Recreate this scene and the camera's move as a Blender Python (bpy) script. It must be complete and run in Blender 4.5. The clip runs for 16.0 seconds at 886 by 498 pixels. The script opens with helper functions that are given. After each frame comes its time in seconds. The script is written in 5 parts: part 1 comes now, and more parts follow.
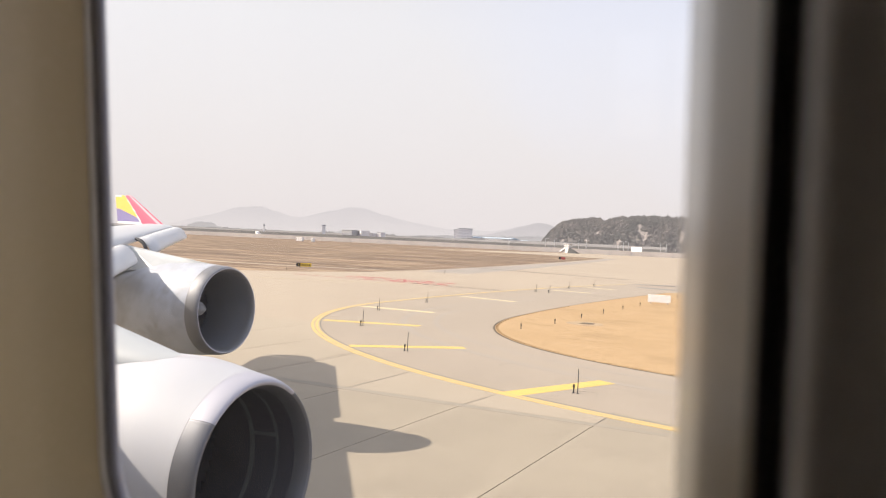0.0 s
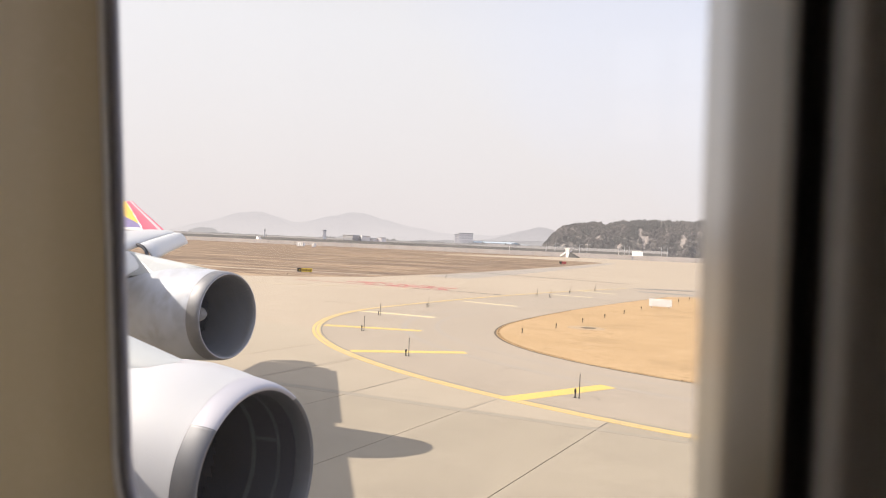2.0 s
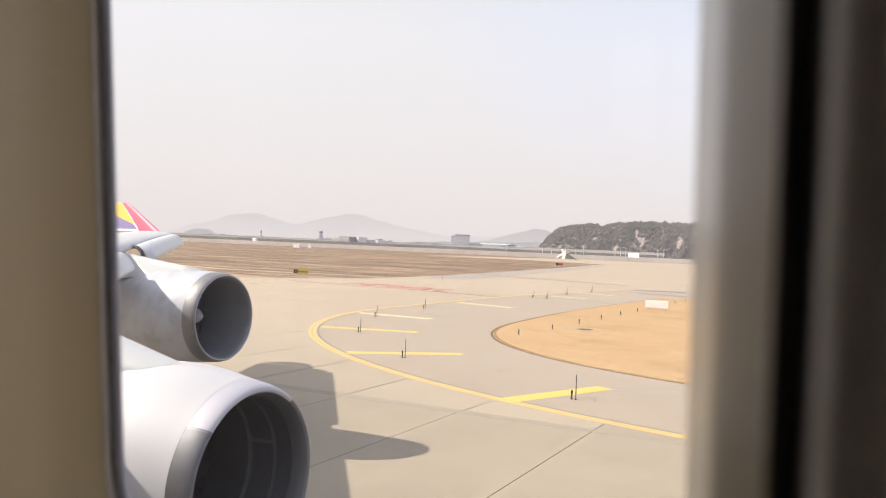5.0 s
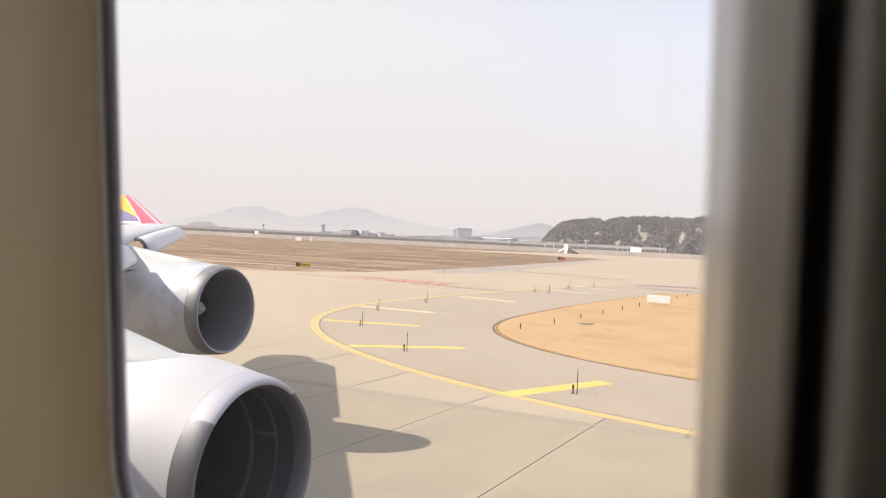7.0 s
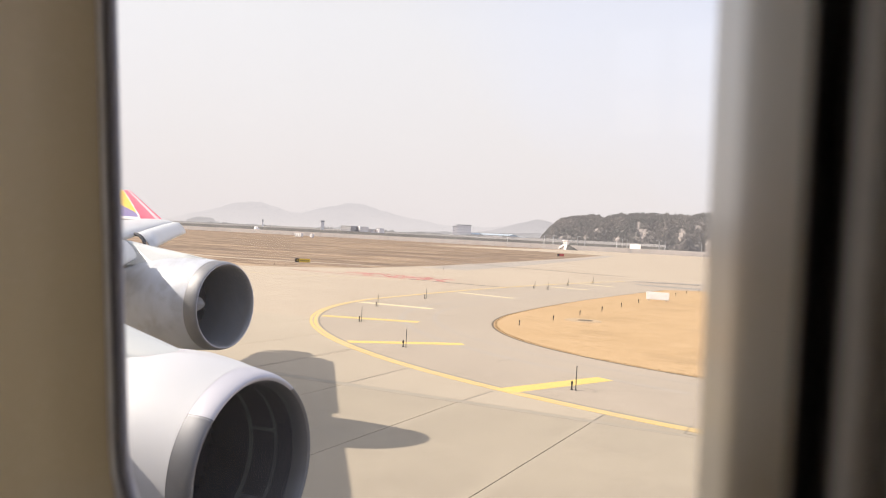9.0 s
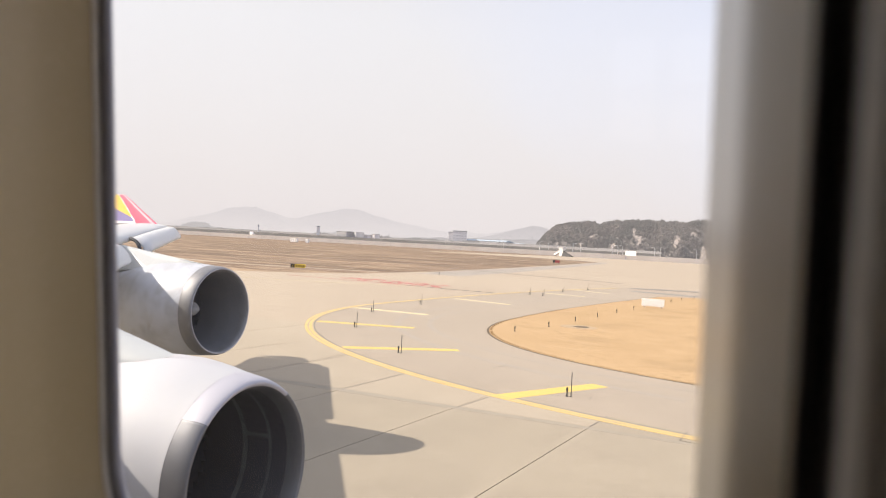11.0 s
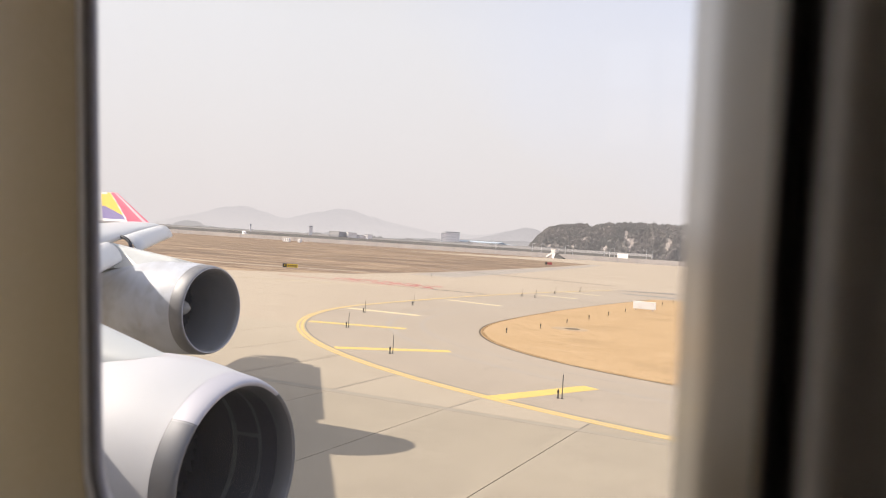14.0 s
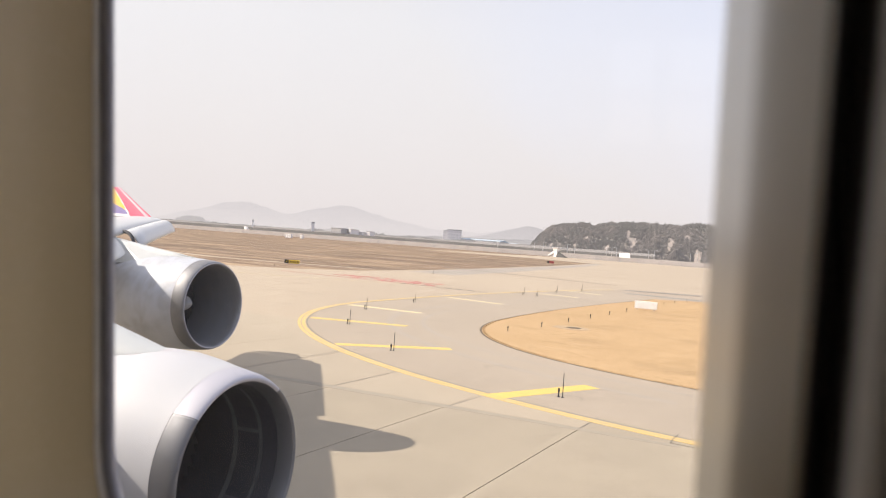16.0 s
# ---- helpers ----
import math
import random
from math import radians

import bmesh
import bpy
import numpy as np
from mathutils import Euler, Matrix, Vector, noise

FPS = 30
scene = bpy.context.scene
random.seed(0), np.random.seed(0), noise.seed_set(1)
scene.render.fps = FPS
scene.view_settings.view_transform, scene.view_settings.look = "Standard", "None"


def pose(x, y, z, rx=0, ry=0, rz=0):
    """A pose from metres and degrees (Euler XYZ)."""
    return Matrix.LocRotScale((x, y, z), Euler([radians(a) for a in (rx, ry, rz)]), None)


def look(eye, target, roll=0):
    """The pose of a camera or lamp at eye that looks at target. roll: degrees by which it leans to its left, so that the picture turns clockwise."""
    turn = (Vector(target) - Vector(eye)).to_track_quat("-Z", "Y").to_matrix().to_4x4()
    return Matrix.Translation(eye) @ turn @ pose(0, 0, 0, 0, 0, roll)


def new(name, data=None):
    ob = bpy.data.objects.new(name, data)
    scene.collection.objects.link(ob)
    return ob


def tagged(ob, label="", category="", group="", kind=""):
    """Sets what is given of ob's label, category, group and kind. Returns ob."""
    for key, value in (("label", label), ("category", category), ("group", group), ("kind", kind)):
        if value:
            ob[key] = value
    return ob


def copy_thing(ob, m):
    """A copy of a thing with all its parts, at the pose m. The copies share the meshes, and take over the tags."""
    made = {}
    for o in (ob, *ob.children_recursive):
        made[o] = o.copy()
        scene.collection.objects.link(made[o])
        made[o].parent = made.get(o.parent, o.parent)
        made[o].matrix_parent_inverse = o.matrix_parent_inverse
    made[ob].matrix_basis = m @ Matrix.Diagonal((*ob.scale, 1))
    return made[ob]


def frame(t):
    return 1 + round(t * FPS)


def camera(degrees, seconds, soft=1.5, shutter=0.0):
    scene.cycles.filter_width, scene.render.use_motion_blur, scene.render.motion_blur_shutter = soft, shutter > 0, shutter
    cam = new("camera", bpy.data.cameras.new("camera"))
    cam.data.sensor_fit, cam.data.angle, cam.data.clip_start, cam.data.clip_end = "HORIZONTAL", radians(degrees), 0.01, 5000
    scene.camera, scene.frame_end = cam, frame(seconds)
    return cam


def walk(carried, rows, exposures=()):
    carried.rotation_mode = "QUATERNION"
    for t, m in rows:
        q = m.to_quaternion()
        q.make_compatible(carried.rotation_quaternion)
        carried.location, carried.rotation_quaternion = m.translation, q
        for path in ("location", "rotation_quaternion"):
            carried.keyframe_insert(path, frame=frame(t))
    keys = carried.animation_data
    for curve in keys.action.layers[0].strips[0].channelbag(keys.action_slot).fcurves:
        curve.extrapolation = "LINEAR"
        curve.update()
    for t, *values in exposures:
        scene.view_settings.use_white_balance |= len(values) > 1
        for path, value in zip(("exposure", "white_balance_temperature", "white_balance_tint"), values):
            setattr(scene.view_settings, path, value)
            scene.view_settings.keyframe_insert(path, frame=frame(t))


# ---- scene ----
cam = camera(61.0, 16.0, soft=1.1)
PATH = [
    (0, pose(0.0033, 0.0016, 6.0001, 89.40, -2.59, 24.62)),
    (0.5, pose(0.0027, 0.0004, 6.0001, 89.57, -2.52, 24.68)),
    (1, pose(0.0024, -0.0032, 6.0002, 89.64, -2.48, 24.75)),
    (1.5, pose(0.0003, -0.0063, 6.0003, 89.68, -2.50, 24.74)),
    (2, pose(0.0003, -0.0032, 6.0002, 89.76, -2.42, 24.68)),
    (2.5, pose(0.0004, -0.0001, 6.0004, 89.91, -2.33, 24.62)),
    (3, pose(0.0039, 0.0006, 6.0002, 90.06, -2.29, 24.56)),
    (3.5, pose(0.0034, 0.0011, 6.0003, 90.15, -2.25, 24.49)),
    (4, pose(0.0019, 0.0002, 6.0004, 90.10, -2.29, 24.43)),
    (6.5, pose(0.0001, -0.0022, 6.0003, 89.51, -2.61, 24.57)),
    (7, pose(-0.0009, -0.0011, 6.0003, 89.41, -2.68, 24.58)),
    (7.5, pose(-0.0003, -0.0022, 6.0003, 89.32, -2.76, 24.58)),
    (8, pose(-0.0012, -0.0020, 6.0004, 89.22, -2.71, 24.54)),
    (8.5, pose(-0.0016, -0.0018, 6.0004, 89.13, -2.79, 24.52)),
    (9, pose(-0.0018, -0.0010, 6.0001, 89.12, -2.85, 24.53)),
    (11.5, pose(-0.0030, 0.0004, 5.9996, 89.76, -3.12, 24.04)),
    (12, pose(-0.0045, -0.0006, 5.9995, 89.89, -3.13, 23.86)),
    (12.5, pose(-0.0037, 0.0015, 5.9994, 89.91, -3.21, 23.74)),
    (13, pose(-0.0003, 0.0019, 5.9993, 89.88, -3.32, 23.70)),
    (13.5, pose(0.0015, 0.0016, 5.9994, 89.79, -3.39, 23.65)),
    (14, pose(0.0002, 0.0026, 5.9996, 89.70, -3.59, 23.64)),
    (14.5, pose(-0.0014, 0.0014, 5.9996, 89.59, -3.69, 23.64)),
    (15, pose(-0.0030, -0.0003, 5.9998, 89.54, -3.82, 23.68)),
    (15.5, pose(-0.0044, -0.0006, 5.9999, 89.48, -3.95, 23.73)),
    (16, pose(-0.0046, -0.0001, 5.9999, 89.51, -4.16, 23.79)),
]
walk(cam, PATH, exposures=[(0, 0.43), (9, 0.45), (12, 0.43), (14.5, 0.36), (15.2, 0.37), (16, 0.43)])
cam.data.dof.use_dof = True
cam.data.dof.focus_distance = 40.0
cam.data.dof.aperture_fstop = 9.5

# ---- light ----
SUN_TO = Vector((-1.22, -0.40, 1.0)).normalized()
world = bpy.data.worlds.new("world")
scene.world = world
world.use_nodes = True
wn, wl = world.node_tree.nodes, world.node_tree.links
sky = wn.new("ShaderNodeTexSky")
sky.sky_type = "NISHITA"
sky.sun_disc = False
sky.sun_elevation = math.asin(SUN_TO.z)
sky.sun_rotation = math.atan2(SUN_TO.x, SUN_TO.y)
sky.dust_density, sky.air_density, sky.ozone_density = 6.0, 1.0, 1.0
haze = wn.new("ShaderNodeMix")
haze.data_type = "RGBA"
tc = wn.new("ShaderNodeTexCoord")
sep = wn.new("ShaderNodeSeparateXYZ")
up = wn.new("ShaderNodeMapRange")
up.inputs[2].default_value, up.inputs[3].default_value, up.inputs[4].default_value = 0.45, 0.95, 0.72
wl.new(tc.outputs["Generated"], sep.inputs[0])
wl.new(sep.outputs[2], up.inputs[0])
wl.new(up.outputs[0], haze.inputs[0])
pale = wn.new("ShaderNodeMix")
pale.data_type = "RGBA"
pale.inputs[6].default_value = (6.95, 6.43, 6.38, 1)
pale.inputs[7].default_value = (8.0, 7.75, 7.8, 1)
climb = wn.new("ShaderNodeMapRange")
climb.inputs[1].default_value, climb.inputs[2].default_value = 0.02, 0.27
wl.new(sep.outputs[2], climb.inputs[0])
wl.new(climb.outputs[0], pale.inputs[0])
tint = wn.new("ShaderNodeMix")
tint.data_type = "RGBA"
tint.inputs[7].default_value = (7.2, 7.55, 9.1, 1)
wl.new(pale.outputs[2], tint.inputs[6])
lean = wn.new("ShaderNodeVectorMath")
lean.operation = "DOT_PRODUCT"
lean.inputs[1].default_value = (0.75, 0.1, 1.0)
wl.new(tc.outputs["Generated"], lean.inputs[0])
streaks = wn.new("ShaderNodeTexNoise")
streaks.inputs["Scale"].default_value, streaks.inputs["Detail"].default_value = 3.0, 4
drift = wn.new("ShaderNodeMath")
drift.operation = "MULTIPLY_ADD"
drift.inputs[1].default_value = 0.28
wl.new(tc.outputs["Generated"], streaks.inputs[0])
wl.new(streaks.outputs[0], drift.inputs[0])
wl.new(lean.outputs["Value"], drift.inputs[2])
rise = wn.new("ShaderNodeMapRange")
rise.inputs[1].default_value, rise.inputs[2].default_value = 0.18, 0.60
wl.new(drift.outputs[0], rise.inputs[0])
wl.new(rise.outputs[0], tint.inputs[0])
wl.new(tint.outputs[2], haze.inputs[7])
wl.new(sky.outputs[0], haze.inputs[6])
wl.new(haze.outputs[2], wn["Background"].inputs[0])
wn["Background"].inputs[1].default_value = 0.1
sun = new("sun", bpy.data.lights.new("sun", "SUN"))
sun.data.energy, sun.data.angle, sun.data.color = 4.9, radians(0.6), (1.0, 0.888, 0.762)
sun.matrix_world = look(SUN_TO * 60, (0, 0, 0))


# ---- materials ----
def surface(name, base, rough=0.6, metal=0.0, spots=(), bump=0.0, bump_scale=20.0, spread=0.0, stretch=(1, 1, 1), spec=0.5, coat=0.0, leafy=0.0, thin=0.0, haze_glow=0.0):
    """A procedural surface. spots: (scale, other colour, low, high) layers of noise; spread: variation between objects."""
    m = bpy.data.materials.new(name)
    m.use_nodes = True
    n, l = m.node_tree.nodes, m.node_tree.links
    b = n["Principled BSDF"]
    b.inputs["Roughness"].default_value, b.inputs["Metallic"].default_value = rough, metal
    b.inputs["Specular IOR Level"].default_value = spec
    b.inputs["Coat Weight"].default_value = coat
    geo = n.new("ShaderNodeNewGeometry")
    mp = n.new("ShaderNodeMapping")
    mp.inputs["Scale"].default_value = stretch
    l.new(geo.outputs["Position"], mp.inputs[0])
    col = n.new("ShaderNodeRGB")
    col.outputs[0].default_value = (*base, 1)
    out = col.outputs[0]
    for scale, other, low, high in spots:
        t = n.new("ShaderNodeTexNoise")
        t.inputs["Scale"].default_value, t.inputs["Detail"].default_value, t.inputs["Roughness"].default_value = scale, 6, 0.6
        l.new(mp.outputs[0], t.inputs[0])
        r = n.new("ShaderNodeMapRange")
        r.inputs[1].default_value, r.inputs[2].default_value = low, high
        l.new(t.outputs[0], r.inputs[0])
        x = n.new("ShaderNodeMix")
        x.data_type = "RGBA"
        l.new(r.outputs[0], x.inputs[0])
        l.new(out, x.inputs[6])
        x.inputs[7].default_value = (*other, 1)
        out = x.outputs[2]
    if spread:
        oi = n.new("ShaderNodeObjectInfo")
        r = n.new("ShaderNodeMapRange")
        r.inputs[3].default_value, r.inputs[4].default_value = 1 - spread, 1 + spread
        l.new(oi.outputs["Random"], r.inputs[0])
        h = n.new("ShaderNodeHueSaturation")
        l.new(r.outputs[0], h.inputs["Value"])
        l.new(out, h.inputs["Color"])
        out = h.outputs[0]
    l.new(out, b.inputs["Base Color"])
    # bends the normals one way, towards the sun, so that shading flattens
    if leafy:
        v = n.new("ShaderNodeMix")
        v.data_type = "VECTOR"
        v.inputs[0].default_value = leafy
        v.inputs[5].default_value = (-0.45, -0.55, 0.7)
        l.new(geo.outputs["Normal"], v.inputs[4])
        l.new(v.outputs[1], b.inputs["Normal"])
    # airlight of the haze, put in as emission
    if haze_glow:
        b.inputs["Emission Color"].default_value, b.inputs["Emission Strength"].default_value = (1.0, 0.94, 0.935, 1), haze_glow
    if thin:
        back, both = n.new("ShaderNodeBsdfTranslucent"), n.new("ShaderNodeMixShader")
        both.inputs[0].default_value = thin
        l.new(out, back.inputs["Color"])
        l.new(b.outputs[0], both.inputs[1])
        l.new(back.outputs[0], both.inputs[2])
        l.new(both.outputs[0], n["Material Output"].inputs[0])
    if bump:
        t = n.new("ShaderNodeTexNoise")
        t.inputs["Scale"].default_value, t.inputs["Detail"].default_value = bump_scale, 5
        l.new(geo.outputs["Position"], t.inputs[0])
        u = n.new("ShaderNodeBump")
        u.inputs["Strength"].default_value, u.inputs["Distance"].default_value = bump, 0.02
        l.new(t.outputs[0], u.inputs["Height"])
        l.new(u.outputs[0], b.inputs["Normal"])
    return m


M = {}
M["runway"] = surface("runway_concrete", (0.32, 0.273, 0.204), 0.9, spots=((0.25, (0.284, 0.241, 0.18), 0.45, 0.7), (3.0, (0.349, 0.297, 0.228), 0.45, 0.75), (30, (0.262, 0.227, 0.177), 0.6, 0.85)), bump=0.3, bump_scale=60, spread=0.03, spec=0.3)
M["tyre"] = surface("tyre_marks", (0.315, 0.272, 0.22), 0.9, spots=((0.8, (0.345, 0.298, 0.24), 0.35, 0.65),))
M["joint"] = surface("joint_sealant", (0.16, 0.14, 0.115), 0.9, spots=((8, (0.24, 0.21, 0.17), 0.5, 0.7),))
M["shoulder"] = surface("shoulder_concrete", (0.376, 0.318, 0.239), 0.9, spots=((0.2, (0.348, 0.295, 0.221), 0.42, 0.66), (2.5, (0.399, 0.34, 0.257), 0.5, 0.75)), bump=0.2, bump_scale=50, spread=0.02, spec=0.3)
M["strip"] = surface("ungrooved_concrete", (0.341, 0.292, 0.219), 0.9, spots=((2.0, (0.313, 0.268, 0.201), 0.45, 0.75),), spec=0.3)
M["apron"] = surface("apron_concrete", (0.401, 0.332, 0.248), 0.9, spots=((0.04, (0.363, 0.298, 0.223), 0.4, 0.65), (0.6, (0.424, 0.358, 0.272), 0.5, 0.75)), spec=0.3)
M["asphalt"] = surface("weathered_shoulder", (0.356, 0.299, 0.232), 0.92, spots=((0.12, (0.321, 0.271, 0.211), 0.42, 0.68), (1.3, (0.379, 0.32, 0.25), 0.5, 0.75), (14, (0.303, 0.258, 0.203), 0.58, 0.8)), bump=0.3, bump_scale=40, spec=0.3)
M["grey"] = surface("grey_asphalt", (0.338, 0.3, 0.253), 0.9, spots=((0.1, (0.293, 0.264, 0.227), 0.4, 0.7),), spec=0.3)
M["dark_asphalt"] = surface("dark_grey_asphalt", (0.23, 0.208, 0.185), 0.9, spots=((0.2, (0.27, 0.242, 0.21), 0.4, 0.7),), spec=0.3)
M["turf"] = surface("dry_turf", (0.455, 0.312, 0.17), 1.0, spots=((0.08, (0.415, 0.282, 0.15), 0.42, 0.62), (0.5, (0.475, 0.33, 0.185), 0.5, 0.66), (0.16, (0.34, 0.235, 0.13), 0.56, 0.70), (2.2, (0.36, 0.247, 0.132), 0.50, 0.70), (7, (0.28, 0.19, 0.101), 0.53, 0.72), (1.2, (0.27, 0.187, 0.104), 0.605, 0.69), (26, (0.50, 0.36, 0.21), 0.52, 0.75)), bump=0.9, bump_scale=9, spec=0.1, stretch=(0.8, 1, 1))
M["faded_turf"] = surface("dusty_ring", (0.44, 0.32, 0.19), 0.95, spots=((4, (0.24, 0.18, 0.115), 0.45, 0.65),))
M["field"] = surface("brown_field", (0.32, 0.238, 0.165), 1.0, spots=((0.028, (0.155, 0.115, 0.09), 0.40, 0.57), (0.09, (0.395, 0.293, 0.192), 0.5, 0.66), (0.16, (0.15, 0.104, 0.075), 0.50, 0.63), (1.1, (0.235, 0.165, 0.101), 0.5, 0.75)), bump=0.6, bump_scale=3, spec=0.1, stretch=(0.5, 1.5, 1))
M["soil"] = surface("dark_edge_soil", (0.105, 0.077, 0.049), 1.0, spots=((3, (0.189, 0.133, 0.07), 0.5, 0.7),), bump=0.8, bump_scale=12)
M["white_paint"] = surface("white_marking", (0.64, 0.632, 0.616), 0.7, spots=((1.2, (0.544, 0.528, 0.496), 0.5, 0.75), (25, (0.48, 0.456, 0.416), 0.6, 0.8)))
M["worn_white"] = surface("worn_white_marking", (0.576, 0.568, 0.552), 0.7, spots=((1.0, (0.336, 0.336, 0.328), 0.42, 0.66), (12, (0.44, 0.432, 0.416), 0.5, 0.75)), stretch=(0.25, 1, 1))
M["black_paint"] = surface("black_marking", (0.045, 0.045, 0.05), 0.8, spots=((4, (0.12, 0.115, 0.11), 0.5, 0.75),))
M["yellow_paint"] = surface("yellow_marking", (0.64, 0.45, 0.115), 0.7, spots=((1.4, (0.57, 0.415, 0.125), 0.5, 0.75), (22, (0.52, 0.38, 0.12), 0.6, 0.8)))
M["line_yellow"] = surface("dusty_yellow_line", (0.60, 0.405, 0.13), 0.75, spots=((0.9, (0.52, 0.39, 0.17), 0.45, 0.7), (9, (0.50, 0.385, 0.18), 0.55, 0.75)))
M["ochre_worn"] = surface("worn_ochre_band", (0.44, 0.345, 0.2), 0.85, spots=((1.2, (0.33, 0.28, 0.205), 0.45, 0.65), (8, (0.42, 0.355, 0.25), 0.55, 0.75)))
M["faded_yellow"] = surface("faded_yellow_marking", (0.62, 0.51, 0.29), 0.8, spots=((1.0, (0.54, 0.45, 0.28), 0.45, 0.7),))
M["red_paint"] = surface("red_marking", (0.36, 0.03, 0.045), 0.8, spots=((0.7, (0.45, 0.13, 0.12), 0.55, 0.78),))
M["faded_red"] = surface("faded_red_marking", (0.44, 0.13, 0.12), 0.8, spots=((0.8, (0.52, 0.42, 0.33), 0.42, 0.66),))
M["worn_red"] = surface("worn_red_line", (0.36, 0.16, 0.135), 0.85, spots=((0.9, (0.46, 0.34, 0.27), 0.5, 0.7),))
M["stain"] = surface("removed_marking", (0.28, 0.244, 0.192), 0.95, spots=((1.5, (0.328, 0.288, 0.224), 0.4, 0.7),))
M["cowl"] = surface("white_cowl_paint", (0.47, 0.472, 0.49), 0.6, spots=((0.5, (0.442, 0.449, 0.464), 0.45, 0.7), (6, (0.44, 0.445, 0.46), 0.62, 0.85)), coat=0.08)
# Blue skylight on the shaded flank is put into this base colour.
M["far_cowl"] = surface("sky_tinted_cowl_paint", (0.48, 0.508, 0.56), 0.5, spots=((0.7, (0.43, 0.442, 0.465), 0.45, 0.7), (0.9, (0.33, 0.33, 0.345), 0.52, 0.72), (2.2, (0.39, 0.392, 0.405), 0.52, 0.72), (5, (0.38, 0.385, 0.40), 0.6, 0.85)), coat=0.08)
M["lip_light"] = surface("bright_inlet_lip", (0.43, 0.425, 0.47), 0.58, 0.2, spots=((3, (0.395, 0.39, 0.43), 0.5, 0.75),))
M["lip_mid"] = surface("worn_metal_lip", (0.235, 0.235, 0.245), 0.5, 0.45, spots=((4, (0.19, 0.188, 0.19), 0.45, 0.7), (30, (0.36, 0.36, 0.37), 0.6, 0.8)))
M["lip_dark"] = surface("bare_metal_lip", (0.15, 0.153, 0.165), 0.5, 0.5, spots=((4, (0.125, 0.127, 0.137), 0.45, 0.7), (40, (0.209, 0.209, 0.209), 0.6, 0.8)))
# Shade inside the near inlet is put into its liner and blade colours.
M["duct"] = surface("shaded_inlet_liner", (0.059, 0.06, 0.07), 0.5, spots=((3, (0.049, 0.049, 0.058), 0.45, 0.7),))
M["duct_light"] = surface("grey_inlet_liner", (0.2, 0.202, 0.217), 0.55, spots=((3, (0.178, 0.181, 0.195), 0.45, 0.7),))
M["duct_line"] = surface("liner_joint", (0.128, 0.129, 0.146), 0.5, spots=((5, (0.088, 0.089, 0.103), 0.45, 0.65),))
M["pylon"] = surface("pylon_paint", (0.47, 0.485, 0.478), 0.45, spots=((0.6, (0.44, 0.455, 0.448), 0.45, 0.7), (7, (0.42, 0.43, 0.425), 0.62, 0.85)))
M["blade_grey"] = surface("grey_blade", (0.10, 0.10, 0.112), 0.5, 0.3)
M["blade"] = surface("shaded_titanium_blade", (0.04, 0.041, 0.05), 0.5, 0.3)
M["spinner"] = surface("spinner_paint", (0.42, 0.42, 0.43), 0.4, spots=((6, (0.33, 0.33, 0.34), 0.5, 0.7),))
M["rivet"] = surface("rivet_heads", (0.36, 0.36, 0.38), 0.4, 0.3)
M["seam"] = surface("panel_seam", (0.415, 0.405, 0.415), 0.55)
M["liner_seam"] = surface("grey_liner_joint", (0.205, 0.208, 0.228), 0.55)
M["red_seam"] = surface("red_stencil_line", (0.46, 0.36, 0.36), 0.6)
M["wing"] = surface("grey_wing_paint", (0.51, 0.518, 0.527), 0.4, spots=((0.6, (0.459, 0.468, 0.476), 0.45, 0.7), (8, (0.408, 0.408, 0.416), 0.62, 0.85)))
M["flap"] = surface("white_flap_paint", (0.577, 0.581, 0.585), 0.4, spots=((0.8, (0.53, 0.534, 0.538), 0.45, 0.7),))
M["dark"] = surface("dark_mechanism", (0.05, 0.05, 0.055), 0.6, spots=((12, (0.12, 0.12, 0.12), 0.5, 0.7),))
M["tip_white"] = surface("winglet_white", (0.80, 0.78, 0.76), 0.35)
# Winglet colours are paled, with the wash of haze put into the paint.
M["tip_red"] = surface("winglet_red", (0.74, 0.12, 0.19), 0.35, spots=((2, (0.70, 0.12, 0.19), 0.5, 0.7),))
M["tip_pink"] = surface("winglet_pink_edge", (0.78, 0.42, 0.45), 0.35)
M["tip_yellow"] = surface("winglet_yellow", (0.85, 0.58, 0.12), 0.35)
M["tip_purple"] = surface("winglet_purple", (0.26, 0.22, 0.42), 0.35)
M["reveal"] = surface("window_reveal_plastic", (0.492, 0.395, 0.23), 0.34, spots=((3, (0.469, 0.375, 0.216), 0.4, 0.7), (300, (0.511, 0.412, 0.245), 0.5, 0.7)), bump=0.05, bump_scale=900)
# Light caught by the reveal's lip is put into this paler, glossier plastic.
M["polished"] = surface("lit_reveal_edge", (0.86, 0.77, 0.60), 0.3, spots=((3, (0.83, 0.74, 0.57), 0.4, 0.7),), bump=0.04, bump_scale=600, spec=1.0)
M["side"] = surface("sidewall_plastic", (0.60, 0.56, 0.50), 0.65, spots=((4, (0.57, 0.53, 0.475), 0.4, 0.7), (300, (0.63, 0.59, 0.53), 0.5, 0.7)))
M["rubber"] = surface("black_rubber_seal", (0.30, 0.305, 0.36), 0.5, spots=((60, (0.34, 0.345, 0.40), 0.5, 0.7),))
M["trim"] = surface("grey_window_trim", (0.82, 0.79, 0.75), 0.45, spots=((30, (0.70, 0.67, 0.64), 0.5, 0.7),))
M["gap"] = surface("dark_gap", (0.06, 0.054, 0.05), 0.9)
M["skin"] = surface("fuselage_paint", (0.75, 0.75, 0.75), 0.4, spots=((1, (0.70, 0.70, 0.70), 0.45, 0.7),))
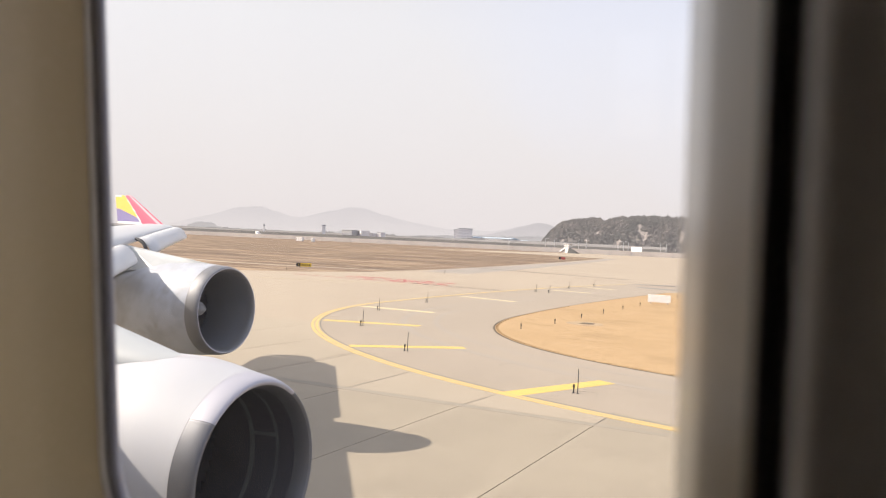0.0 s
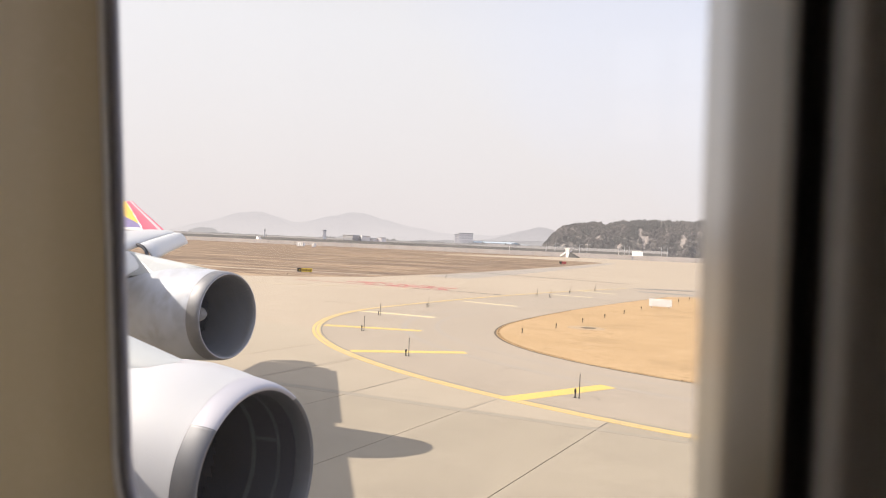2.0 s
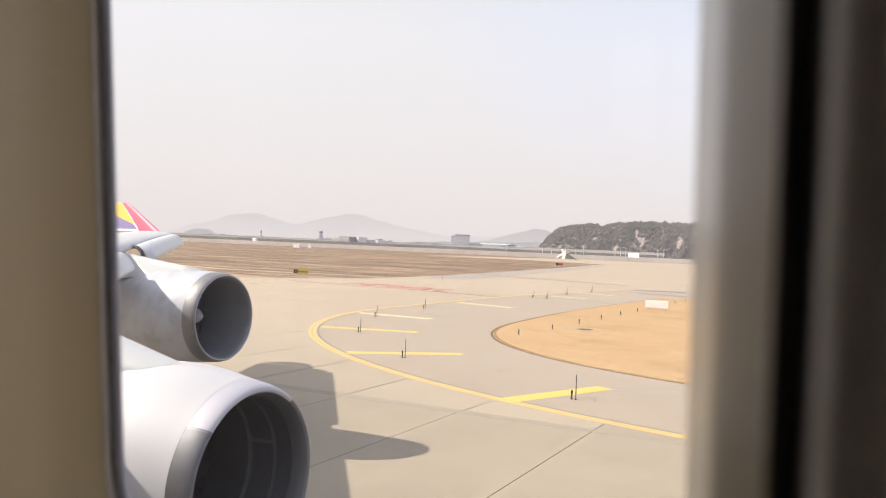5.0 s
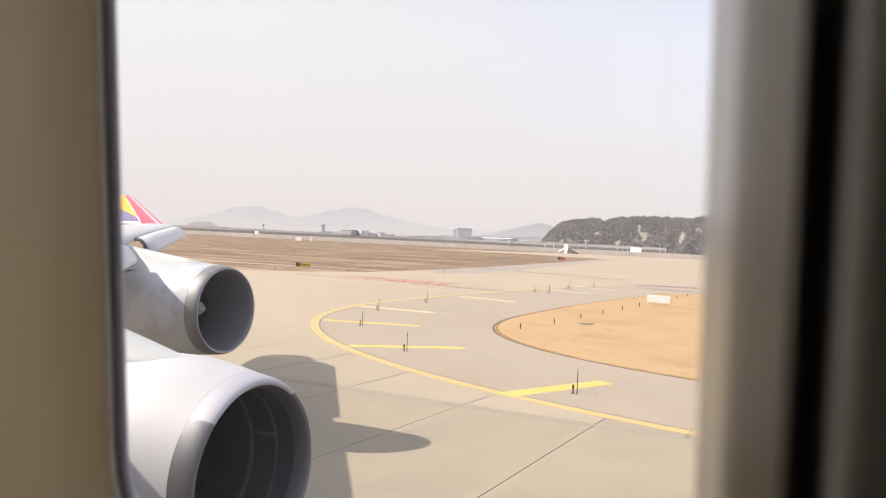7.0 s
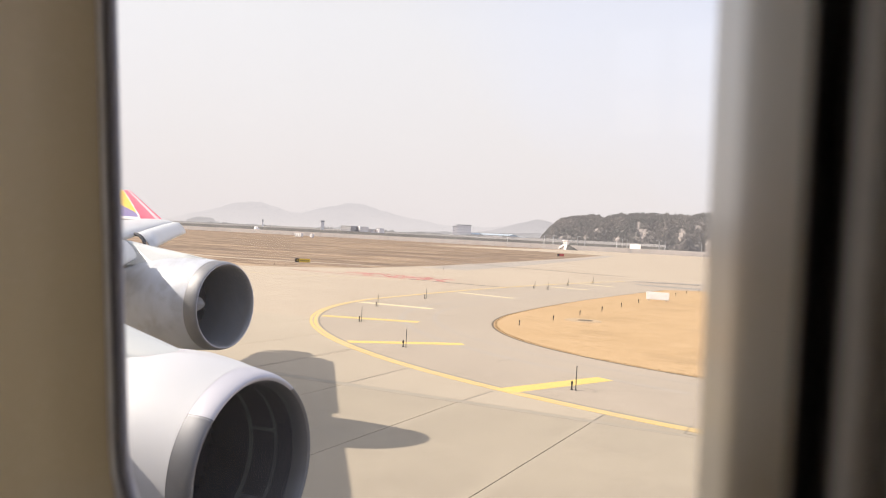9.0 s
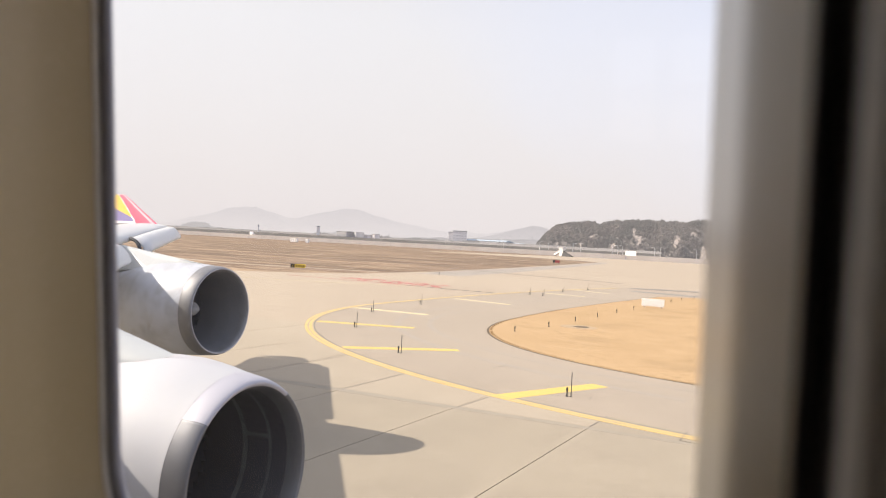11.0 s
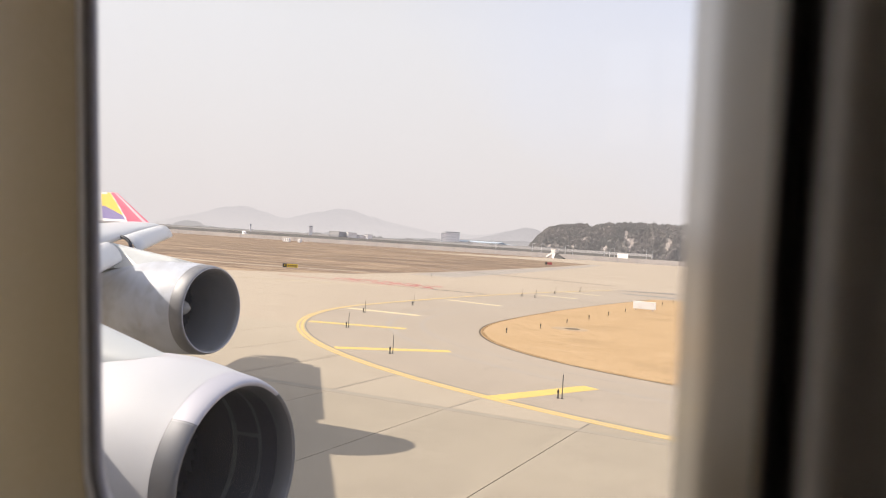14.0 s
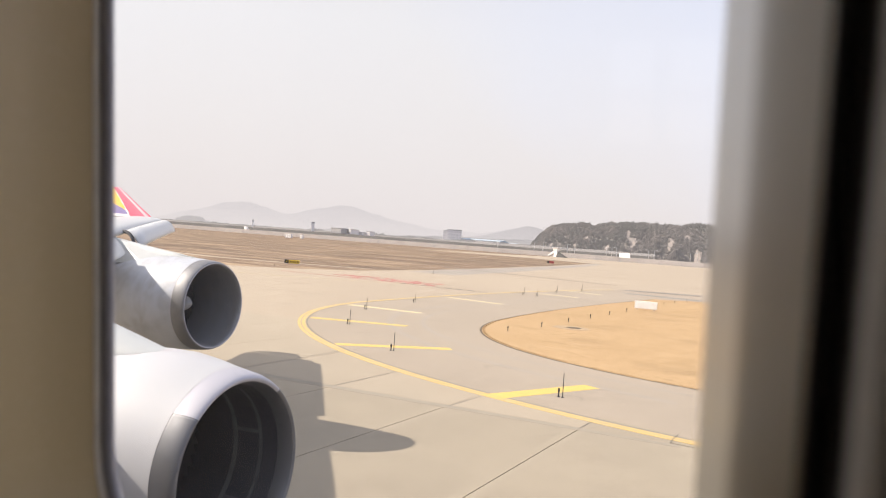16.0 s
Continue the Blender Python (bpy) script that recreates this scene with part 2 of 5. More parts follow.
M["cabin"] = surface("cabin_lining", (0.80, 0.76, 0.69), 0.8, spots=((2, (0.76, 0.72, 0.66), 0.45, 0.7),))
M["carpet"] = surface("dark_cabin_carpet", (0.05, 0.05, 0.06), 0.95, spots=((40, (0.07, 0.068, 0.075), 0.45, 0.7),))
M["post"] = surface("black_post", (0.03, 0.03, 0.035), 0.6)
M["post_grey"] = surface("post_band", (0.45, 0.45, 0.46), 0.5)
M["sign_white"] = surface("white_sign_back", (0.82, 0.81, 0.80), 0.6, spots=((1.5, (0.74, 0.73, 0.71), 0.5, 0.7),))
M["sign_yellow"] = surface("yellow_sign_face", (0.85, 0.58, 0.05), 0.5)
M["sign_black"] = surface("black_sign_face", (0.03, 0.03, 0.03), 0.5)
M["sign_red"] = surface("red_sign_face", (0.25, 0.045, 0.048), 0.5)
M["concrete_wall"] = surface("pale_wall", (0.535, 0.497, 0.472), 0.9, spots=((0.05, (0.484, 0.439, 0.408), 0.4, 0.7), (0.6, (0.521, 0.476, 0.444), 0.5, 0.7)))
M["far_white"] = surface("far_white_plaster", (0.80, 0.78, 0.76), 0.8, spots=((0.1, (0.72, 0.70, 0.69), 0.5, 0.7),))
M["far_grey"] = surface("far_grey_plaster", (0.44, 0.43, 0.43), 0.85, spots=((0.1, (0.40, 0.39, 0.395), 0.5, 0.7),))
# Haze is put into the colour: pale walls, panes barely darker.
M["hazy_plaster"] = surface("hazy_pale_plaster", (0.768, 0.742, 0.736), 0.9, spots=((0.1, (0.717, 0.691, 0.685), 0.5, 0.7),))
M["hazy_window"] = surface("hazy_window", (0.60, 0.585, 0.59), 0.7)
# dark glass lifted to mid grey, as haze would
M["far_dark"] = surface("far_dark_glass", (0.33, 0.33, 0.35), 0.6)
M["far_blue"] = surface("blue_metal_roof", (0.40, 0.455, 0.50), 0.6, spots=((0.1, (0.43, 0.48, 0.52), 0.5, 0.7),))
M["pole"] = surface("galvanised_pole", (0.62, 0.62, 0.62), 0.5, 0.3)
# Far scrub with haze in its tone; bent normals take out the shading.
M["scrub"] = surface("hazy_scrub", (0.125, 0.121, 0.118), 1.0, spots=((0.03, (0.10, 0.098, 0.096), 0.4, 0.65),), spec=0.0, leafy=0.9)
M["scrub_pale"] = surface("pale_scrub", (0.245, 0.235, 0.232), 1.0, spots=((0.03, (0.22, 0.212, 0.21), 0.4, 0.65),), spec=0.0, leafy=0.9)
# Hill haze is put in here: emission, lifted colours and flattened shading.
M["wood"] = surface("leafy_hill_floor", (0.14, 0.128, 0.121), 1.0, spots=((0.05, (0.158, 0.142, 0.131), 0.45, 0.62), (0.5, (0.122, 0.113, 0.109), 0.5, 0.7)), spec=0.0, leafy=0.8, haze_glow=0.09)
M["crown"] = surface("bare_tree_crowns", (0.232, 0.21, 0.197), 1.0, spots=((0.05, (0.203, 0.186, 0.176), 0.42, 0.62), (0.3, (0.27, 0.237, 0.218), 0.52, 0.7)), spec=0.0, leafy=0.75, thin=0.4, haze_glow=0.165)
M["pine"] = surface("hazy_pine_crowns", (0.167, 0.163, 0.155), 1.0, spots=((0.06, (0.193, 0.183, 0.171), 0.42, 0.62), (0.4, (0.147, 0.143, 0.14), 0.5, 0.7)), spec=0.0, leafy=0.75, thin=0.4, haze_glow=0.165)
M["rock"] = surface("pale_rock", (0.252, 0.218, 0.197), 1.0, spots=((0.15, (0.202, 0.181, 0.169), 0.42, 0.62), (0.6, (0.302, 0.26, 0.234), 0.5, 0.7), (1.2, (0.168, 0.153, 0.146), 0.55, 0.7)), spec=0.1, leafy=0.6, haze_glow=0.09)


def grooved(m):
    """Fine saw-cut grooves across the runway, worn away in places."""
    n, l = m.node_tree.nodes, m.node_tree.links
    b = n["Principled BSDF"]
    src = b.inputs["Base Color"].links[0].from_socket
    geo, mp, wave = n.new("ShaderNodeNewGeometry"), n.new("ShaderNodeMapping"), n.new("ShaderNodeTexWave")
    mp.inputs["Rotation"].default_value = (0, 0, radians(4.6))
    wave.inputs["Scale"].default_value, wave.inputs["Distortion"].default_value = 3.9, 0.0
    worn = n.new("ShaderNodeTexNoise")
    worn.inputs["Scale"].default_value, worn.inputs["Detail"].default_value = 0.22, 3
    keep = n.new("ShaderNodeMapRange")
    keep.inputs[1].default_value, keep.inputs[2].default_value, keep.inputs[4].default_value = 0.42, 0.62, 0.34
    cut, mix = n.new("ShaderNodeMath"), n.new("ShaderNodeMix")
    cut.operation, mix.data_type = "MULTIPLY", "RGBA"
    mix.inputs[7].default_value = (0.185, 0.16, 0.125, 1)
    l.new(geo.outputs["Position"], mp.inputs[0])
    l.new(mp.outputs[0], wave.inputs[0])
    l.new(geo.outputs["Position"], worn.inputs[0])
    l.new(worn.outputs[0], keep.inputs[0])
    l.new(wave.outputs["Fac"], cut.inputs[0])
    l.new(keep.outputs[0], cut.inputs[1])
    l.new(cut.outputs[0], mix.inputs[0])
    l.new(src, mix.inputs[6])
    l.new(mix.outputs[2], b.inputs["Base Color"])


M["slab"] = surface("grooved_runway_concrete", (0.338, 0.289, 0.215), 0.9, spots=((0.25, (0.303, 0.258, 0.193), 0.45, 0.7), (3.0, (0.364, 0.31, 0.236), 0.45, 0.75), (30, (0.278, 0.239, 0.186), 0.6, 0.85)), bump=0.3, bump_scale=60, spread=0.03, spec=0.3)
grooved(M["slab"])


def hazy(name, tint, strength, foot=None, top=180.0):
    """Distance with its haze put in as emission: a plain glowing backdrop, paler towards its foot."""
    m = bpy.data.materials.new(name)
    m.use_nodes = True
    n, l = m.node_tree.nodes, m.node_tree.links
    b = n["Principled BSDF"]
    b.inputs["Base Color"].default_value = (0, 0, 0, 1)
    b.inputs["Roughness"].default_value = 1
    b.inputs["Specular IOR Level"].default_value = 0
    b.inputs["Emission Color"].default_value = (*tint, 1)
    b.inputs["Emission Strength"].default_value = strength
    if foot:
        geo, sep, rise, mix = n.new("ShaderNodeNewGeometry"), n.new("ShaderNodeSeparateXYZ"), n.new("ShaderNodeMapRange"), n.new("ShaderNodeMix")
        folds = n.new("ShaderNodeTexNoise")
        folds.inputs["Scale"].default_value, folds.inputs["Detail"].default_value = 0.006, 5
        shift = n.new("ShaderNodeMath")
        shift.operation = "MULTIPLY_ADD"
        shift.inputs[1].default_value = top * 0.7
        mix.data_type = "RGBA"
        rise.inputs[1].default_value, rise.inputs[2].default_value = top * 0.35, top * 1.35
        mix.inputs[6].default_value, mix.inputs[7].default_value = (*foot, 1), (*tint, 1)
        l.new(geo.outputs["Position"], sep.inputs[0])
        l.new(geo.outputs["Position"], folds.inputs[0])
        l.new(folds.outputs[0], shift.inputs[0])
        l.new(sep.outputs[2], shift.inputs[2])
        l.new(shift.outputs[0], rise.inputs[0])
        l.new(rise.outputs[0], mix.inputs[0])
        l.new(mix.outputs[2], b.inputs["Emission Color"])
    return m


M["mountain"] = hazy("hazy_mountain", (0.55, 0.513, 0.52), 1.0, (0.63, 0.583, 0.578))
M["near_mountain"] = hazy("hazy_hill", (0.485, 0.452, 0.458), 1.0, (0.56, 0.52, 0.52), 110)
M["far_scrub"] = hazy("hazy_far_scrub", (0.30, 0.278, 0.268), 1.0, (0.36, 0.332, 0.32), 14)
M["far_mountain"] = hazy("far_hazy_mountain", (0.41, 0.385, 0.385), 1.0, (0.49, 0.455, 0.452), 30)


def glass(name):
    m = bpy.data.materials.new(name)
    m.use_nodes = True
    n, l = m.node_tree.nodes, m.node_tree.links
    clear, gloss, mix, face = n.new("ShaderNodeBsdfTransparent"), n.new("ShaderNodeBsdfGlossy"), n.new("ShaderNodeMixShader"), n.new("ShaderNodeLayerWeight")
    rise, gain = n.new("ShaderNodeMath"), n.new("ShaderNodeMapRange")
    rise.operation = "POWER"
    rise.inputs[1].default_value = 5
    gain.inputs[3].default_value, gain.inputs[4].default_value = 0.015, 1.0
    clear.inputs[0].default_value = (0.985, 0.985, 0.985, 1)
    gloss.inputs["Roughness"].default_value = 0.0
    face.inputs[0].default_value = 0.5
    l.new(face.outputs["Facing"], rise.inputs[0])
    l.new(rise.outputs[0], gain.inputs[0])
    l.new(gain.outputs[0], mix.inputs[0])
    l.new(clear.outputs[0], mix.inputs[1])
    l.new(gloss.outputs[0], mix.inputs[2])
    dust, film = n.new("ShaderNodeBsdfTranslucent"), n.new("ShaderNodeMixShader")
    dust.inputs[0].default_value = (0.9, 0.88, 0.86, 1)
    film.inputs[0].default_value = 0.006
    l.new(mix.outputs[0], film.inputs[1])
    l.new(dust.outputs[0], film.inputs[2])
    l.new(film.outputs[0], n["Material Output"].inputs[0])
    return m


M["glass"] = glass("window_acrylic")


# ---- mesh tools ----
def mesh(name, bm, mat, smooth=False):
    me = bpy.data.meshes.new(name)
    bmesh.ops.recalc_face_normals(bm, faces=bm.faces)
    if smooth:
        for f in bm.faces:
            f.smooth = True
    bm.to_mesh(me)
    bm.free()
    for k in mat if isinstance(mat, (list, tuple)) else [mat]:
        me.materials.append(M[k])
    return me


def part(name, bm, mat, parent, label="", smooth=False):
    ob = new(name, mesh(name, bm, mat, smooth))
    ob.parent = parent
    if label:
        tagged(ob, label)
    return ob


def thing(name, label, category, m=None, group="", kind=""):
    ob = new(name)
    ob.empty_display_size = 0.2
    if m is not None:
        ob.matrix_world = m
    return tagged(ob, label, category, group, kind)


def solid(name, bm, mat, label, category="", kind="", smooth=False, group=""):
    return tagged(new(name, mesh(name, bm, mat, smooth)), label, category, group, kind)


def box(bm, lo, hi, bevel=0.0):
    g = bmesh.ops.create_cube(bm, size=1.0)["verts"]
    for v in g:
        v.co = Vector([(a + b) / 2 + c * (b - a) for a, b, c in zip(lo, hi, v.co)])
    if bevel:
        es = {e for v in g for e in v.link_edges}
        bmesh.ops.bevel(bm, geom=list(es), offset=bevel, segments=1, affect="EDGES")


def rod(bm, a, b, r0, r1=None, n=8):
    a, b = Vector(a), Vector(b)
    r1 = r0 if r1 is None else r1
    q = (b - a).to_track_quat("Z", "Y").to_matrix()
    ring = [[bm.verts.new(p + q @ Vector((r * math.cos(2 * math.pi * i / n), r * math.sin(2 * math.pi * i / n), 0))) for i in range(n)] for p, r in ((a, r0), (b, r1))]
    for i in range(n):
        bm.faces.new((ring[0][i], ring[0][(i + 1) % n], ring[1][(i + 1) % n], ring[1][i]))
    bm.faces.new(ring[0][::-1])
    bm.faces.new(ring[1])


def skin(bm, rings, closed=True, caps=False, mats=None):
    """Faces between rings of points."""
    vs = [[bm.verts.new(p) for p in r] for r in rings]
    n = len(vs[0])
    for k, (a, b) in enumerate(zip(vs, vs[1:])):
        for i in range(n if closed else n - 1):
            f = bm.faces.new((a[i], a[(i + 1) % n], b[(i + 1) % n], b[i]))
            if mats:
                f.material_index = mats(k, i)
    if caps:
        bm.faces.new(vs[0][::-1])
        bm.faces.new(vs[-1])
    return vs


def plate(bm, pts, z0, z1):
    """A flat plate of the outline pts between two heights."""
    lo = [bm.verts.new((x, y, z0)) for x, y in pts]
    hi = [bm.verts.new((x, y, z1)) for x, y in pts]
    n = len(pts)
    bm.faces.new(hi)
    bm.faces.new(lo[::-1])
    for i in range(n):
        bm.faces.new((lo[i], lo[(i + 1) % n], hi[(i + 1) % n], hi[i]))


def bezier(p, n=24):
    """Points of a Bezier curve of any degree."""
    out = []
    for k in range(n + 1):
        t, q = k / n, [Vector((*a, 0)) for a in p]
        while len(q) > 1:
            q = [a.lerp(b, t) for a, b in zip(q, q[1:])]
        out.append((q[0].x, q[0].y))
    return out


def ribbon(bm, pts, width, z0, z1, shift=0.0):
    """A raised band of that width along the line pts, moved sideways by shift."""
    left, right = [], []
    for i, p in enumerate(pts):
        a, b = Vector(pts[max(i - 1, 0)]), Vector(pts[min(i + 1, len(pts) - 1)])
        d = (b - a).normalized()
        nrm = Vector((-d.y, d.x))
        c = Vector(p) + nrm * shift
        left.append(c + nrm * width / 2)
        right.append(c - nrm * width / 2)
    plate_rings = [[(a.x, a.y, z0), (a.x, a.y, z1), (b.x, b.y, z1), (b.x, b.y, z0)] for a, b in zip(left, right)]
    skin(bm, plate_rings, caps=True)


# ---- ground ----
bm = bmesh.new()
N = 96
rad = [0, 60, 130, 260, 600, 1500, 4900]
rings = [[(r * math.cos(2 * math.pi * i / N), r * math.sin(2 * math.pi * i / N), -0.06) for i in range(N)] for r in rad[1:]]
skin(bm, rings)
bmesh.ops.contextual_create(bm, geom=[e for e in bm.edges if e.is_boundary and max(v.co.length for v in e.verts) < 61])
solid("ground", bm, "field", "brown dry mown airfield grass running to the horizon", kind="structure")

RW = Matrix.Rotation(radians(-1.5), 4, "Z")


def rwy(x, y):
    v = RW @ Vector((x, y, 0))
    return (v.x, v.y)


# wide pale apron and taxiway concrete beyond the runway
bm = bmesh.new()
plate(bm, [(-300, -260), (-300, 26), (-150, 60), (-85, 88), (-72, 103), (-67, 116), (-67, 150), (-71, 200), (-80, 292), (-97, 440), (-150, 478), (-245, 488), (-225, 530), (-200, 640), (-197, 738), (240, 734), (400, 600), (400, -260)], -0.055, -0.035)
solid("pavement", bm, "apron", "pale beige concrete taxiway pavement with faint joints", kind="structure")

# grey older asphalt between the runway edge, the double yellow line and the grass
LINE = bezier([(-25, 130), (-31, 108), (-34.2, 84), (-34.5, 60)], 16)[:-1] + bezier([(-34.5, 60), (-33.2, 38.5), (-15.5, 27.4), (3.4, 25.3)], 40)
bm = bmesh.new()
plate(bm, LINE + [rwy(62, 25.6), (64, 132), (-24.8, 132)], -0.03, 0.003)
solid("taxiway", bm, "asphalt", "weathered grey asphalt taxiway shoulder with faint patches", kind="structure")

bm = bmesh.new()
plate(bm, [rwy(-18, 25.4), rwy(4.2, 25.4), rwy(4.2, 26.4), rwy(-6, 27.5), rwy(-18, 33)], -0.03, -0.004)
solid("runway_margin", bm, "runway", "tan concrete margin along the runway edge", kind="structure")

EDGE = bezier([(-15.5, 112), (-18.8, 88), (-20.4, 74), (-20.2, 60)], 12)[:-1] + bezier([(-20.2, 60), (-20.4, 37.2), (8, 35.4)], 24)[:-1] + [(8 + 4 * k, 35.4 - 0.02 * k) for k in range(14)]
TOP = bezier([(60, 127), (10, 127), (-8, 120), (-15.5, 112)], 12)[:-1]
rnd = random.Random(4)
bm = bmesh.new()
ragged = []
for (x0, y0), (x1, y1) in zip(EDGE, EDGE[1:]):
    for k in range(6):
        ragged.append((x0 + (x1 - x0) * k / 6 + rnd.uniform(-0.03, 0.03), y0 + (y1 - y0) * k / 6 + rnd.uniform(-0.03, 0.03)))
plate(bm, ragged + [EDGE[-1]] + TOP, -0.02, 0.018)
grass = solid("grass_island", bm, "turf", "dry golden winter turf island with darker bare patches", kind="structure")
bm = bmesh.new()
ribbon(bm, EDGE, 0.2, -0.02, 0.013, -0.06)
part("turf_edge", bm, "soil", grass, "dark ragged soil edge")
# tufts of dry grass
bm = bmesh.new()
rnd = random.Random(7)
for k in range(2600):
    i = rnd.randrange(8, len(EDGE) - 1)
    f = rnd.random()
    x, y = (EDGE[i][0] + (EDGE[i + 1][0] - EDGE[i][0]) * f, EDGE[i][1] + (EDGE[i + 1][1] - EDGE[i][1]) * f)
    x, y = x + rnd.uniform(0.0, 0.2), y + rnd.uniform(0.03, 0.25)
    h, a, w = rnd.uniform(0.01, 0.028), rnd.uniform(0, 6.28), rnd.uniform(0.02, 0.06)
    c = Vector((x, y, 0.016))
    for s in (0, 2.1):
        d = Vector((math.cos(a + s), math.sin(a + s), 0)) * w
        v = [bm.verts.new(p) for p in (c - d, c + d, c + d * rnd.uniform(-0.8, 0.8) + Vector((0, 0, h)))]
        bm.faces.new(v)
solid("grass_tufts", bm, "turf", "short dry golden grass tufts on the turf", kind="stuff")


# painted markings
def marking(name, mat, pts, label, z=0.006, category="marking", group="", border=0.0):
    t = thing(name, label, category, group=group)
    bm = bmesh.new()
    plate(bm, pts, z - 0.012, z)
    part("paint", bm, mat, t)
    if border:
        cx, cy = sum(p[0] for p in pts) / len(pts), sum(p[1] for p in pts) / len(pts)
        bm = bmesh.new()
        out = [(x + math.copysign(border, x - cx), y + math.copysign(border, y - cy)) for x, y in pts]
        plate(bm, out, z - 0.016, z - 0.003)
        part("outline", bm, "black_paint", t, "black painted outline")
    return t


double = thing("double_yellow_line", "double yellow taxiway edge line curving round onto the runway edge", "marking")
for s in (-0.145, 0.145):
    bm = bmesh.new()
    ribbon(bm, LINE, 0.17, -0.004, 0.009, s)
    part("stripe", bm, "line_yellow", double)
bm = bmesh.new()
ribbon(bm, LINE, 0.62, -0.004, 0.006, 0.05)
part("outline", bm, "ochre_worn", double, "dark worn band under the stripes")
bm = bmesh.new()
ribbon(bm, LINE, 0.09, -0.004, 0.0065, 0.39)
part("edge", bm, "joint", double, "thin dark edge along the inner side")


def bar(a, b, w=0.9, mat="yellow_paint", z=0.008, slant=0.0):
    a, b = Vector(a), Vector(b)
    d = (b - a).normalized()
    nrm = Vector((-d.y, d.x)) * w / 2
    return marking("shoulder_bar", mat, [tuple(a + nrm + d * slant), tuple(a - nrm - d * slant), tuple(b - nrm), tuple(b + nrm)], "solid yellow painted stripe across the grey taxiway shoulder", z, group="yellow shoulder stripes")


bar((-21.7, 35.6), (-16.4, 39.4), 0.8)
bar((-29.8, 45.3), (-23.1, 47.2), 0.8)
bar((-33.6, 56.9), (-26.6, 56.8), 0.9, "faded_yellow")
bar((-32.6, 76.5), (-25.6, 74.7), 0.8, "faded_yellow")
bar((-28.9, 99.4), (-23.4, 98.6), 0.8, "faded_yellow")
bar((-28.5, 112.9), (-22.6, 110.4), 0.8, "faded_yellow")
bar((-10.0, 28.3), (-7.1, 33.9), 0.9)
bar((3.5, 25.7), (3.8, 31.8), 0.95)
bar((25.3, 25.6), (16.6, 34.6), 0.95)
edge = thing("runway_edge_line", "broad white runway edge line with thin black borders", "marking")
bm = bmesh.new()
plate(bm, [rwy(3.6, 25.02), rwy(3.8, 25.85), rwy(62, 25.85), rwy(62, 25.02)], -0.004, 0.012)
part("paint", bm, "white_paint", edge)
bm = bmesh.new()
plate(bm, [rwy(3.1, 24.85), rwy(3.5, 26.02), rwy(62, 26.0), rwy(62, 24.87)], -0.004, 0.009)
part("outline", bm, "black_paint", edge)
for y, mat in ((22.2, "white_paint"), (18.8, "worn_white"), (15.4, "worn_white")):
    marking("threshold_stripe", mat, [rwy(-55, y - 0.15), rwy(-26.3, y - 0.15), rwy(-26.0, y + 1.65), rwy(-55, y + 1.65)], "white painted runway threshold stripe with a black outline", 0.012, group="threshold stripes", border=0.17)
marking("removed_line", "stain", [rwy(-44, 24.6), rwy(-17, 24.9), rwy(-3, 25.15), rwy(-3, 25.45), rwy(-17, 25.4), rwy(-44, 25.25)], "grey ghost of a removed runway edge line", 0.004)
marking("removed_stripe", "stain", [(-39.9, 36.4), (-39.0, 37.4), (-29.9, 26.6), (-30.7, 25.7)], "grey ghost of a removed diagonal stripe", 0.005)
# red holding-position lettering, too far off to read
rnd = random.Random(3)
red = thing("red_pavement_marking", "faded red painted block lettering on the pale taxiway", "marking")
for k in range(130):
    word = k % 4 == 0
    x = rnd.uniform(-61.5, -57.0) if word else rnd.choice((rnd.gauss(-49.5, 2.6), rnd.uniform(-57, -43.5)))
    row = rnd.randrange(2, 5) if word else rnd.randrange(6)
    y = 95.4 + 1.15 * row - 0.11 * (x + 60)
    bm = bmesh.new()
    w, h = rnd.uniform(0.5, 1.5), rnd.uniform(0.4, 0.7)
    plate(bm, [(x, y), (x + w, y - 0.1 * w), (x + w - 0.1, y + h - 0.1 * w), (x - 0.1, y + h)], -0.036, -0.024 + 0.0001 * (k % 9))
    part("bar", bm, "red_paint" if rnd.random() < 0.6 else "faded_red", red)
dashes = thing("dashed_line", "dashed holding line in worn red and black across the pale taxiway", "marking")
for k in range(21):
    x = -68.5 + 1.78 * k
    y, w = 95.0 - 0.105 * (x + 68.5), 1.7 if k < 9 else 1.0
    bm = bmesh.new()
    plate(bm, [(x, y), (x + w, y - 0.105 * w), (x + w, y + 0.62 - 0.105 * w), (x, y + 0.62)], -0.036, -0.022)
    part("dash", bm, "black_paint" if k > 11 else "worn_red", dashes)
marking("far_taxi_line", "joint", [(-74, 169.2), (-57.4, 162.3), (-42.7, 156.2), (-28.4, 150.4), (-28.4, 152.1), (-42.7, 158.0), (-57.4, 164.1), (-74, 171)], "thin dark line across the far taxiway", -0.026)
marking("taxi_centreline", "faded_yellow", [(-92, 74), (-60, 84), (-44, 93), (-44, 93.3), (-60, 84.3), (-92, 74.3)], "faded yellow taxiway centre line", -0.026)
bm = bmesh.new()
plate(bm, [(-64, 130), (-55, 132), (-58, 170), (-72, 300), (-90, 440), (-96, 440), (-79, 300), (-70, 200), (-66.5, 150)], -0.05, -0.03)
solid("asphalt_shoulder", bm, "grey", "grey asphalt shoulder along the field edge", kind="structure")
bm = bmesh.new()
plate(bm, bezier([(-6, 122), (-12, 132), (10, 136), (70, 134)], 10) + [(70, 126)], -0.05, -0.028)
solid("asphalt_patch", bm, "grey", "grey asphalt strip behind the grass island", kind="structure")
bm = bmesh.new()
